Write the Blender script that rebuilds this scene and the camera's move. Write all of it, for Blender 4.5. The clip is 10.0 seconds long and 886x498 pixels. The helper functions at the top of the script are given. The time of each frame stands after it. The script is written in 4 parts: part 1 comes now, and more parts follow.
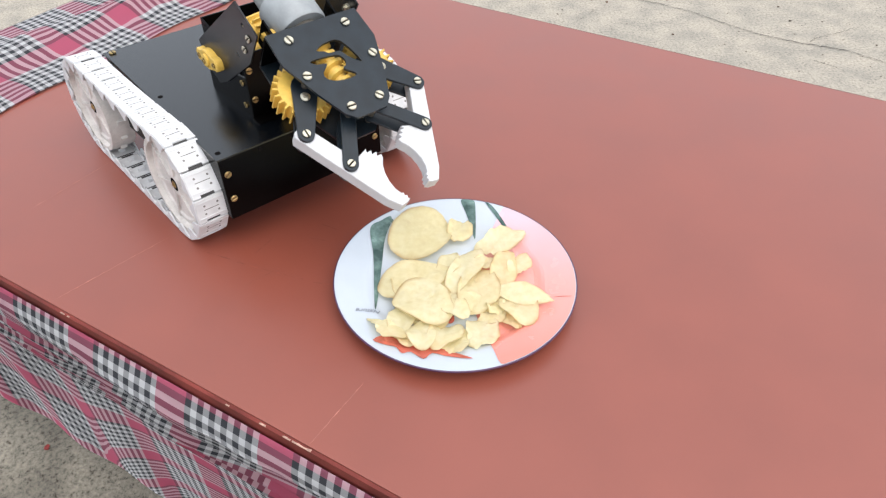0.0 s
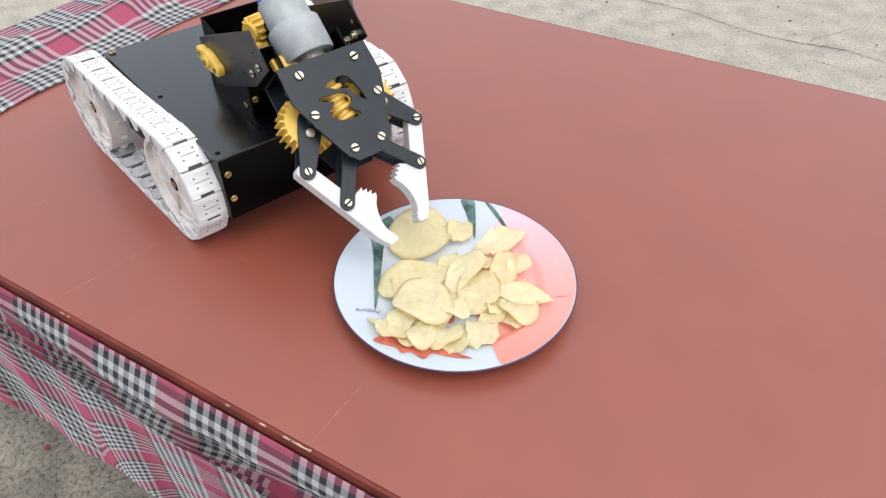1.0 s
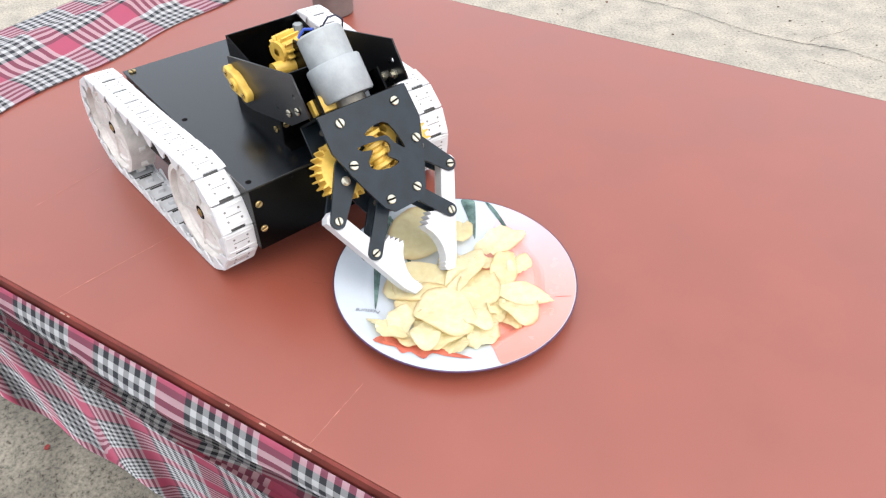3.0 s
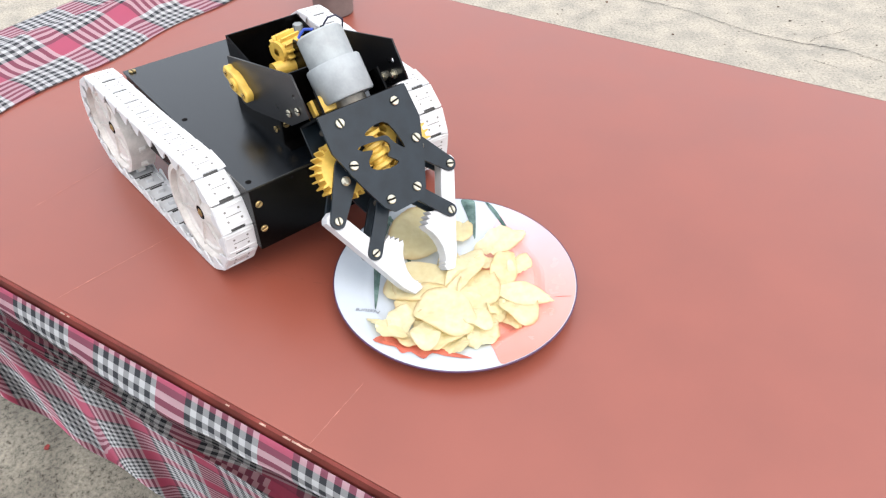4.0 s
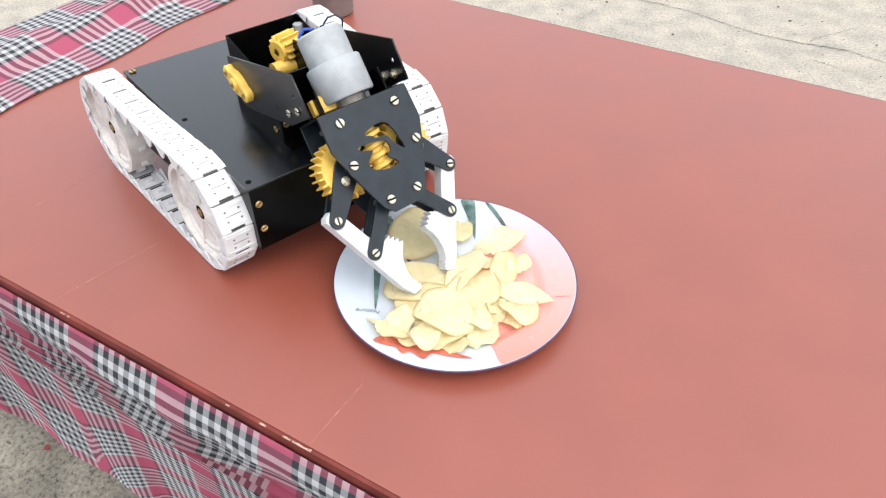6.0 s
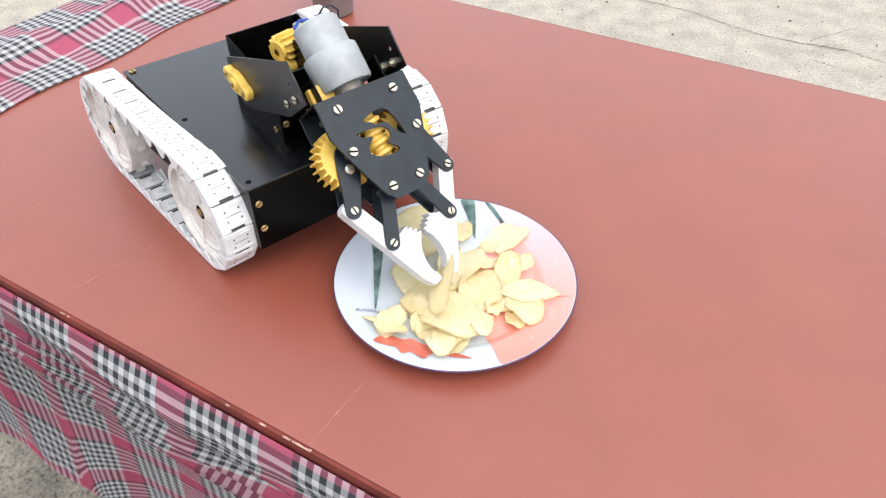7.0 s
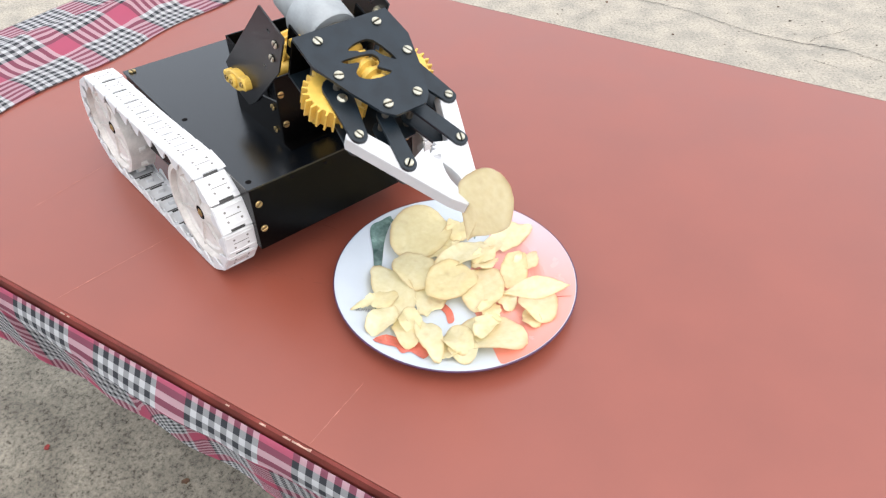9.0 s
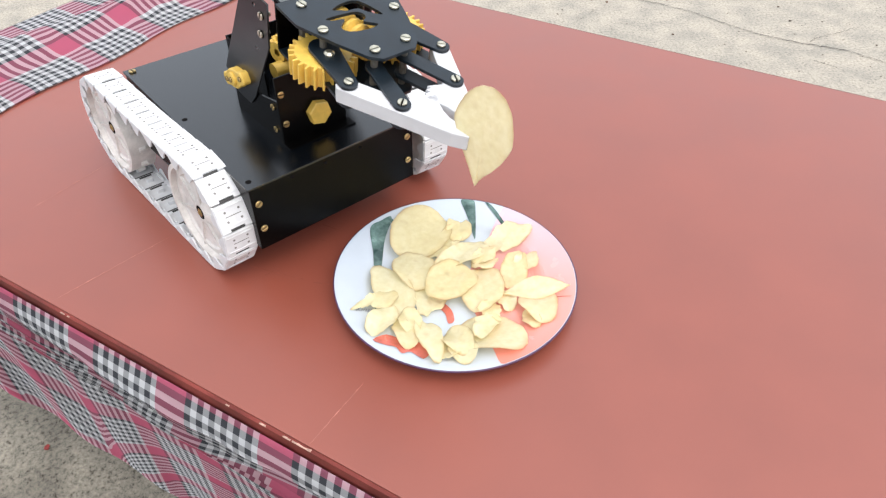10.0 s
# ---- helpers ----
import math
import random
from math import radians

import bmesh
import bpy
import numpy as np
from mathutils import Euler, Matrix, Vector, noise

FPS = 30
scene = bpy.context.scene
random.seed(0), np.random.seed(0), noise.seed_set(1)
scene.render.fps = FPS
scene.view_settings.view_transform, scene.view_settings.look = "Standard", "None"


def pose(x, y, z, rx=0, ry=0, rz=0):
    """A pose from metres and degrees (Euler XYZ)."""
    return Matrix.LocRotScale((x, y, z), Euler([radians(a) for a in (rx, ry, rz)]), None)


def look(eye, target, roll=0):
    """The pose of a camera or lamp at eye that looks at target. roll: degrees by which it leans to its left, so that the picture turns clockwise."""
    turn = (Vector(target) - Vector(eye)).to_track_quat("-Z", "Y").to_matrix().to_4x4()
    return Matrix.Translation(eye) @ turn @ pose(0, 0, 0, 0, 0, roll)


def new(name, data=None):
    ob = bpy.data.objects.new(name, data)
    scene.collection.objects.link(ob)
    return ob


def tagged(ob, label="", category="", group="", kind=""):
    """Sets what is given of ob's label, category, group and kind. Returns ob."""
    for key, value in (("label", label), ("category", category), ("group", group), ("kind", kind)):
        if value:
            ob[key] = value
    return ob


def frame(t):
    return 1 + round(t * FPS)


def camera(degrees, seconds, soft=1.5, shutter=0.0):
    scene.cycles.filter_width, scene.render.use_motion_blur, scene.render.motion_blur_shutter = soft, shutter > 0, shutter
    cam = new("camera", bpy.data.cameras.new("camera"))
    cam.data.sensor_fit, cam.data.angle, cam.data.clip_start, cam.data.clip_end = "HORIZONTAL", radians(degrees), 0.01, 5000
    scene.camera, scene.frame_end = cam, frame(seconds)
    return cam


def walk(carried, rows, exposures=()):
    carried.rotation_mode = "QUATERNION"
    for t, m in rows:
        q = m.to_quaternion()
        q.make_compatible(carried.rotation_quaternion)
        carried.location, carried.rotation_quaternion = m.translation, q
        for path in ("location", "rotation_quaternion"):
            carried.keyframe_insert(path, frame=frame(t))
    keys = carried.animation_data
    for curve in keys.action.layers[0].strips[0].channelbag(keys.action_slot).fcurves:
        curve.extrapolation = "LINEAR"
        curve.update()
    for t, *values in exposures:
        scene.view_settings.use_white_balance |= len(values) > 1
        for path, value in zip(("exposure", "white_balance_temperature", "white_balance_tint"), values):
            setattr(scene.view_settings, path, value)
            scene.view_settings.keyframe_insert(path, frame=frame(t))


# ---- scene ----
cam = camera(67.25, 10.0, soft=1.25, shutter=0.5)
TZ = 0.75                                   # height of the table top
VIEW = pose(0, 0, TZ + 0.5132, 90 - 42.67, 0, 0) @ pose(0, 0, 0, 0, 0, 0.413)
walk(cam, [(0.0, VIEW), (10.0, VIEW)], exposures=[(0.0, 0.22), (0.4, 0.13), (1.5, 0.13), (2.0, 0.25), (2.3, 0.49), (5.7, 0.51), (6.8, 0.52), (7.1, 0.47), (7.5, 0.27), (8.0, 0.23), (8.5, 0.34), (9.0, 0.42), (10.0, 0.40)])

# ---- light: bright overcast sky ----
world = bpy.data.worlds.new("sky")
scene.world = world
world.use_nodes = True
wn = world.node_tree.nodes
sky = wn.new("ShaderNodeTexSky")
sky.sky_type, sky.sun_disc = "NISHITA", False
sky.sun_elevation, sky.sun_rotation = radians(66), radians(140)
sky.dust_density = 6.0
hsv = wn.new("ShaderNodeHueSaturation")
hsv.inputs["Saturation"].default_value = 0.55
world.node_tree.links.new(sky.outputs[0], hsv.inputs["Color"])
# a bright cloud cover evens the sky out
cloud = wn.new("ShaderNodeMix")
cloud.data_type = "RGBA"
cloud.inputs["Factor"].default_value = 0.6
cloud.inputs["B"].default_value = (5.2, 5.6, 6.1, 1)
world.node_tree.links.new(hsv.outputs[0], cloud.inputs["A"])
world.node_tree.links.new(cloud.outputs["Result"], wn["Background"].inputs[0])
wn["Background"].inputs[1].default_value = 0.252
sun = new("sun", bpy.data.lights.new("sun", "SUN"))
sun.data.energy, sun.data.angle, sun.data.color = 0.52, radians(60), (1.0, 0.96, 0.9)
sun.matrix_basis = look((1.1, -1.0, 3.9), (0, 0.3, 0))


# ---- materials ----
def mat(name, base, rough=0.5, metal=0.0, vary=0.12, scale=40.0, bump=0.1, fine=400.0, spec=0.5, coat=0.0, second=None, mix_lo=0.35, mix_hi=0.65, edge=None, sss=0.0, pits=0.0, pitted=1.0):
    """A surface with grain at two scales, in metres of the object's own space."""
    m = bpy.data.materials.new(name)
    m.use_nodes = True
    nt = m.node_tree
    n, k = nt.nodes, nt.links
    b = n["Principled BSDF"]
    b.inputs["Metallic"].default_value = metal
    b.inputs["Specular IOR Level"].default_value = spec
    b.inputs["Coat Weight"].default_value, b.inputs["Coat Roughness"].default_value = coat, rough
    b.inputs["Subsurface Weight"].default_value = sss
    b.inputs["Subsurface Radius"].default_value = (1.0, 0.7, 0.3)
    b.inputs["Subsurface Scale"].default_value = 0.006
    tc = n.new("ShaderNodeTexCoord")
    big, small = n.new("ShaderNodeTexNoise"), n.new("ShaderNodeTexNoise")
    big.inputs["Scale"].default_value, small.inputs["Scale"].default_value = scale, fine
    big.inputs["Detail"].default_value, small.inputs["Detail"].default_value = 6, 3
    for t in (big, small):
        k.new(tc.outputs["Object"], t.inputs["Vector"])
    ramp = n.new("ShaderNodeValToRGB")
    lo = tuple(c * (1 - vary) for c in base)
    hi = second if second else tuple(min(1, c * (1 + vary)) for c in base)
    ramp.color_ramp.elements[0].position, ramp.color_ramp.elements[1].position = mix_lo, mix_hi
    ramp.color_ramp.elements[0].color, ramp.color_ramp.elements[1].color = (*lo, 1), (*hi, 1)
    k.new(big.outputs["Fac"], ramp.inputs[0])
    mul = n.new("ShaderNodeMix")
    mul.data_type, mul.blend_type = "RGBA", "MULTIPLY"
    mul.inputs["Factor"].default_value = vary
    k.new(ramp.outputs[0], mul.inputs["A"])
    k.new(small.outputs["Fac"], mul.inputs["B"])
    colour = mul.outputs["Result"]
    if pits:
        # coarse grains: dark pits and pale grains between
        pn, pr, pm = n.new("ShaderNodeTexNoise"), n.new("ShaderNodeValToRGB"), n.new("ShaderNodeMix")
        pn.inputs["Scale"].default_value, pn.inputs["Detail"].default_value, pn.inputs["Roughness"].default_value = pits, 5, 0.75
        k.new(tc.outputs["Object"], pn.inputs["Vector"])
        pr.color_ramp.elements[0].position, pr.color_ramp.elements[1].position = 0.33, 0.66
        pr.color_ramp.elements[0].color, pr.color_ramp.elements[1].color = (0.25, 0.22, 0.19, 1), (1.45, 1.4, 1.35, 1)
        mid = pr.color_ramp.elements.new(0.47)
        mid.color = (0.95, 0.95, 0.94, 1)
        pm.data_type, pm.blend_type = "RGBA", "MULTIPLY"
        pm.inputs["Factor"].default_value = pitted
        k.new(pn.outputs["Fac"], pr.inputs[0])
        k.new(colour, pm.inputs["A"])
        k.new(pr.outputs[0], pm.inputs["B"])
        colour = pm.outputs["Result"]
    if edge:
        at = n.new("ShaderNodeAttribute")
        at.attribute_name = "brown"
        mb = n.new("ShaderNodeMix")
        mb.data_type = "RGBA"
        k.new(at.outputs["Fac"], mb.inputs["Factor"])
        k.new(colour, mb.inputs["A"])
        mb.inputs["B"].default_value = (*edge, 1)
        colour = mb.outputs["Result"]
    k.new(colour, b.inputs["Base Color"])
    rr = n.new("ShaderNodeMapRange")
    rr.inputs["To Min"].default_value, rr.inputs["To Max"].default_value = max(0.02, rough - 0.08), min(1, rough + 0.08)
    k.new(big.outputs["Fac"], rr.inputs["Value"])
    k.new(rr.outputs[0], b.inputs["Roughness"])
    bp = n.new("ShaderNodeBump")
    bp.inputs["Strength"].default_value, bp.inputs["Distance"].default_value = bump, 0.001
    k.new(small.outputs["Fac"], bp.inputs["Height"])
    if bump:
        k.new(bp.outputs[0], b.inputs["Normal"])
    return m


RED = mat("red laminate", (0.240, 0.059, 0.036), 0.37, vary=0.05, scale=9, bump=0.0, fine=700, spec=0.75, coat=0.05)
EDGE = mat("brown edge band", (0.175, 0.034, 0.026), 0.6, spec=0.25, vary=0.3, scale=22)
PALE_WOOD = mat("bare chipped edge", (0.50, 0.31, 0.24), 0.8, vary=0.3, scale=300)
SCUFF = mat("dull scuffed laminate", (0.27, 0.085, 0.060), 0.5, vary=0.2, scale=60)
SCRATCH = mat("pale scratch", (0.46, 0.185, 0.14), 0.6, vary=0.3, scale=60)
BLACK = mat("black powder coat", (0.0018, 0.0016, 0.0016), 0.22, spec=0.10, vary=0.25, scale=25, bump=0.12, fine=1500)
SATIN = mat("black satin arm metal", (0.006, 0.006, 0.007), 0.3, spec=0.5, vary=0.25, scale=25, bump=0.1, fine=1500)
BLACKM = mat("black anodised plate", (0.008, 0.014, 0.020), 0.36, spec=0.42, vary=0.25, scale=60, bump=0.1, fine=1800)
LID = mat("black gloss enamel", (0.0022, 0.0030, 0.0042), 0.2, spec=0.72, vary=0.25, scale=25, bump=0.08, fine=1500)
WHITE = mat("white track plastic", (0.65, 0.65, 0.655), 0.55, vary=0.06, scale=90, bump=0.15, fine=900)
OLDWHITE = mat("yellowed wheel plastic", (0.64, 0.605, 0.57), 0.6, vary=0.15, scale=50, bump=0.2)
FINGER = mat("white printed plastic", (0.59, 0.59, 0.60), 0.5, vary=0.04, scale=60, bump=0.2, fine=1400)
YELLOW = mat("yellow gear plastic", (0.70, 0.45, 0.085), 0.42, vary=0.12, scale=80, bump=0.1)
STEEL = mat("zinc screw steel", (0.62, 0.58, 0.46), 0.3, metal=0.9, vary=0.15, scale=200)
BRASS = mat("brassy screw", (0.50, 0.36, 0.16), 0.35, metal=0.85, vary=0.2, scale=200)
SLOT = mat("dark slot", (0.006, 0.005, 0.005), 0.9, spec=0.1)
GREY = mat("grey motor can", (0.335, 0.355, 0.36), 0.5, metal=0.05, vary=0.16, scale=45, bump=0.1)
GREYP = mat("grey gearbox cover", (0.325, 0.345, 0.355), 0.5, vary=0.14, scale=45, bump=0.1)
GREASE = mat("greasy metal", (0.20, 0.18, 0.15), 0.4, metal=0.5, vary=0.3, scale=120)
WIRE = mat("blue wire", (0.02, 0.06, 0.35), 0.4)
WIRE_DARK = mat("dark wire", (0.015, 0.015, 0.04), 0.4)
PLATE = mat("white melamine", (0.50, 0.545, 0.60), 0.22, vary=0.03, scale=20, bump=0.01, spec=0.5)
RIM = mat("dark plate rim edge", (0.07, 0.025, 0.07), 0.4)
LEAF = mat("green leaf print", (0.055, 0.13, 0.115), 0.25, vary=0.45, scale=60, second=(0.20, 0.32, 0.29))
REDP = mat("red flower print", (0.60, 0.15, 0.11), 0.25, vary=0.2, scale=70)
INK = mat("grey lettering ink", (0.20, 0.21, 0.25), 0.4)
CHIP = mat("fried potato", (0.90, 0.82, 0.54), 0.5, vary=0.08, scale=130, bump=0.7, fine=270, second=(0.94, 0.89, 0.68), mix_lo=0.36, mix_hi=0.64, spec=0.4, edge=(0.40, 0.22, 0.055))
# a thin slice lets light through
cn, ck = CHIP.node_tree.nodes, CHIP.node_tree.links
# some slices are fried more golden than others
which, tone = cn.new("ShaderNodeObjectInfo"), cn.new("ShaderNodeMix")
tone.data_type, tone.blend_type = "RGBA", "MULTIPLY"
tone.inputs["B"].default_value = (0.97, 0.92, 0.80, 1)
plain = cn["Principled BSDF"].inputs["Base Color"].links[0].from_socket
ck.new(which.outputs["Random"], tone.inputs["Factor"])
ck.new(plain, tone.inputs["A"])
ck.new(tone.outputs["Result"], cn["Principled BSDF"].inputs["Base Color"])
glow, half = cn.new("ShaderNodeBsdfTranslucent"), cn.new("ShaderNodeMixShader")
glow.inputs["Color"].default_value = (0.97, 0.92, 0.73, 1)
half.inputs[0].default_value = 0.52
ck.new(cn["Principled BSDF"].outputs[0], half.inputs[1])
ck.new(glow.outputs[0], half.inputs[2])
ck.new(half.outputs[0], cn["Material Output"].inputs["Surface"])
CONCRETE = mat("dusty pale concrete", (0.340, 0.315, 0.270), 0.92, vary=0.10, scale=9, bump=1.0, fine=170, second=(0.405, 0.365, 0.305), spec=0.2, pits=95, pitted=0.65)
DARKER_CONCRETE = mat("old grey concrete", (0.200, 0.182, 0.150), 0.93, vary=0.18, scale=9, bump=1.0, fine=260, second=(0.265, 0.242, 0.198), spec=0.2, pits=110, pitted=1.0)
PETAL_DRY = mat("dried red petal", (0.28, 0.03, 0.025), 0.8, vary=0.3, scale=90)
LEAF_DRY = mat("dry brown leaf", (0.12, 0.06, 0.03), 0.8, vary=0.3, scale=90)
CRACK = mat("crack", (0.07, 0.06, 0.05), 1.0)
PEBBLE = mat("grit", (0.15, 0.10, 0.07), 0.9, vary=0.5, scale=8)
TUMBLER = mat("brown tumbler", (0.17, 0.13, 0.12), 0.4, vary=0.2, scale=30)
WOOD = mat("table leg wood", (0.2, 0.11, 0.06), 0.6, vary=0.2, scale=10)


def cloth_material():
    """Checked cotton: the warp's and the weft's stripes, half of each, by the cloth's own metres."""
    m = bpy.data.materials.new("checked cotton")
    m.use_nodes = True
    n, k = m.node_tree.nodes, m.node_tree.links
    b = n["Principled BSDF"]
    b.inputs["Roughness"].default_value = 0.9
    b.inputs["Specular IOR Level"].default_value = 0.15
    uv = n.new("ShaderNodeUVMap")
    sep = n.new("ShaderNodeSeparateXYZ")
    k.new(uv.outputs[0], sep.inputs[0])
    pink, white, dark = (0.60, 0.15, 0.235, 1), (0.76, 0.76, 0.77, 1), (0.075, 0.078, 0.088, 1)
    bands = [(0.0, pink)] + [(0.30 + 0.70 / 12 * i, dark if i % 2 == 0 else white) for i in range(12)]
    out = []
    for axis in (0, 1):
        d = n.new("ShaderNodeMath")
        d.operation = "DIVIDE"
        d.inputs[1].default_value = 0.1275
        ph = n.new("ShaderNodeMath")
        ph.inputs[1].default_value = (0.68225, 0.0)[axis]
        k.new(sep.outputs[axis], ph.inputs[0])
        k.new(ph.outputs[0], d.inputs[0])
        fr = n.new("ShaderNodeMath")
        fr.operation = "FRACT"
        k.new(d.outputs[0], fr.inputs[0])
        r = n.new("ShaderNodeValToRGB")
        r.color_ramp.interpolation = "CONSTANT"
        el = r.color_ramp.elements
        el[0].position, el[0].color = bands[0]
        el[1].position, el[1].color = bands[1]
        for p, c in bands[2:]:
            e = el.new(p)
            e.color = c
        k.new(fr.outputs[0], r.inputs[0])
        out.append(r)
    mx = n.new("ShaderNodeMix")
    mx.data_type = "RGBA"
    mx.inputs["Factor"].default_value = 0.5
    k.new(out[0].outputs[0], mx.inputs["A"])
    k.new(out[1].outputs[0], mx.inputs["B"])
    ns = n.new("ShaderNodeTexNoise")
    ns.inputs["Scale"].default_value = 900
    bp = n.new("ShaderNodeBump")
    bp.inputs["Strength"].default_value, bp.inputs["Distance"].default_value = 0.4, 0.0006
    k.new(ns.outputs["Fac"], bp.inputs["Height"])
    k.new(bp.outputs[0], b.inputs["Normal"])
    k.new(mx.outputs["Result"], b.inputs["Base Color"])
    return m


def petal_material():
    """Printed petal: coral near one end, fading to a pale pink."""
    m = mat("petal print", (0.7, 0.3, 0.3), 0.25, vary=0.06, scale=30)
    n, k = m.node_tree.nodes, m.node_tree.links
    tc, sep, rp = n.new("ShaderNodeTexCoord"), n.new("ShaderNodeSeparateXYZ"), n.new("ShaderNodeValToRGB")
    mr, ns, add = n.new("ShaderNodeMapRange"), n.new("ShaderNodeTexNoise"), n.new("ShaderNodeMath")
    ns.inputs["Scale"].default_value = 28
    add.operation = "MULTIPLY_ADD"
    add.inputs[1].default_value = 0.035
    k.new(tc.outputs["Object"], sep.inputs[0])
    k.new(tc.outputs["Object"], ns.inputs["Vector"])
    k.new(ns.outputs["Fac"], add.inputs[0])
    k.new(sep.outputs[1], add.inputs[2])
    mr.inputs["From Min"].default_value, mr.inputs["From Max"].default_value = -0.085, 0.115
    k.new(add.outputs[0], mr.inputs["Value"])
    el = rp.color_ramp.elements
    el[0].position, el[0].color = 0.0, (0.74, 0.24, 0.19, 1)
    el[1].position, el[1].color = 1.0, (0.70, 0.46, 0.51, 1)
    for p, c in ((0.30, (0.77, 0.31, 0.27, 1)), (0.52, (0.75, 0.34, 0.31, 1)), (0.78, (0.72, 0.39, 0.41, 1))):
        e = el.new(p)
        e.color = c
    k.new(mr.outputs[0], rp.inputs[0])
    k.new(rp.outputs[0], n["Principled BSDF"].inputs["Base Color"])
    return m


PETAL = petal_material()
CHECK = cloth_material()


# ---- mesh helpers ----
def link(name, bm, materials, parent=None, label="", at=None, smooth=False, kind=""):
    me = bpy.data.meshes.new(name)
    bm.normal_update()
    if smooth:
        for f in bm.faces:
            f.smooth = True
        for e in bm.edges:
            e.smooth = len(e.link_faces) == 2 and e.calc_face_angle() < radians(35)
    bm.to_mesh(me)
    bm.free()
    for m in materials if isinstance(materials, (list, tuple)) else [materials]:
        me.materials.append(m)
    ob = new(name, me)
    ob.parent = parent
    if at is not None:
        ob.matrix_basis = at
    return tagged(ob, label, kind=kind)


def part(name, bm, material, parent, label="", at=None, smooth=False):
    return link(name, bm, material, parent, label, at, smooth)


def twin(ob, at, parent=None):
    """Another piece on the same mesh."""
    o = new(ob.name, ob.data)
    o.parent = parent or ob.parent
    o.matrix_basis = at
    if "label" in ob:
        o["label"] = ob["label"]
    return o


def empty(name, at):
    e = new(name)
    e.empty_display_size = 0.02
    e.matrix_basis = at
    return e


def box(bm, x0, x1, y0, y1, z0, z1, bevel=0.0, mi=0):
    r = bmesh.ops.create_cube(bm, size=1)
    vs = r["verts"]
    for v in vs:
        v.co = Vector(((x0 + x1) / 2 + v.co.x * (x1 - x0), (y0 + y1) / 2 + v.co.y * (y1 - y0), (z0 + z1) / 2 + v.co.z * (z1 - z0)))
    fs = {f for v in vs for f in v.link_faces}
    if bevel:
        es = list({e for v in vs for e in v.link_edges})
        fs = set(bmesh.ops.bevel(bm, geom=es, offset=bevel, segments=2, affect="EDGES", profile=0.7)["faces"]) | {f for f in fs if f.is_valid}
    for f in fs:
        if f.is_valid:
            f.material_index = mi
    return bm


def lathe(bm, profile, seg=32, m=Matrix(), mi=0, close=False):
    """Turns (radius, height) pairs about z."""
    rings = []
    for r, z in profile:
        if r < 1e-6:
            rings.append([bm.verts.new(m @ Vector((0, 0, z)))])
        else:
            rings.append([bm.verts.new(m @ Vector((r * math.cos(2 * math.pi * i / seg), r * math.sin(2 * math.pi * i / seg), z))) for i in range(seg)])
    pairs = list(zip(rings, rings[1:]))
    if close:
        pairs.append((rings[-1], rings[0]))
    for a, b in pairs:
        for i in range(seg):
            j = (i + 1) % seg
            q = [a[i % len(a)], a[j % len(a)], b[j % len(b)], b[i % len(b)]]
            q = [v for n_, v in enumerate(q) if v not in q[:n_]]
            if len(q) > 2:
                bm.faces.new(q).material_index = mi
    return bm


def prism(bm, pts, z0, z1, m=Matrix(), mi=0, bevel=0.0):
    """An upright slab on a plan outline."""
    area = sum(a[0] * b[1] - b[0] * a[1] for a, b in zip(pts, pts[1:] + pts[:1]))
    if area < 0:
        pts = pts[::-1]
    rows = []
    inset = [(z0, 0.0), (z1 - bevel, 0.0)] + ([(z1, bevel)] if bevel else [])
    c = Vector((sum(p[0] for p in pts) / len(pts), sum(p[1] for p in pts) / len(pts)))
    n = len(pts)
    for z, d in inset:
        row = []
        for i, p in enumerate(pts):
            q = Vector(p)
            if d:
                e1, e2 = (Vector(pts[i]) - Vector(pts[i - 1])).normalized(), (Vector(pts[(i + 1) % n]) - Vector(p)).normalized()
                nn = Vector((-(e1.y + e2.y), e1.x + e2.x))
                q = q + nn.normalized() * d if nn.length > 1e-6 else q
            row.append(bm.verts.new(m @ Vector((q.x, q.y, z))))
        rows.append(row)
    bm.faces.new(rows[0][::-1]).material_index = mi
    bm.faces.new(rows[-1]).material_index = mi
    for a, b in zip(rows, rows[1:]):
        for i in range(n):
            bm.faces.new([a[i], a[(i + 1) % n], b[(i + 1) % n], b[i]]).material_index = mi
    return bm


def capsule(a, b, ra, rb, seg=8):
    """Plan outline of a link with round ends."""
    a, b = Vector(a), Vector(b)
    t = math.atan2(b.y - a.y, b.x - a.x)
    pts = [(a.x + ra * math.cos(t + math.pi / 2 + math.pi * i / seg), a.y + ra * math.sin(t + math.pi / 2 + math.pi * i / seg)) for i in range(seg + 1)]
    pts += [(b.x + rb * math.cos(t - math.pi / 2 + math.pi * i / seg), b.y + rb * math.sin(t - math.pi / 2 + math.pi * i / seg)) for i in range(seg + 1)]
    return pts


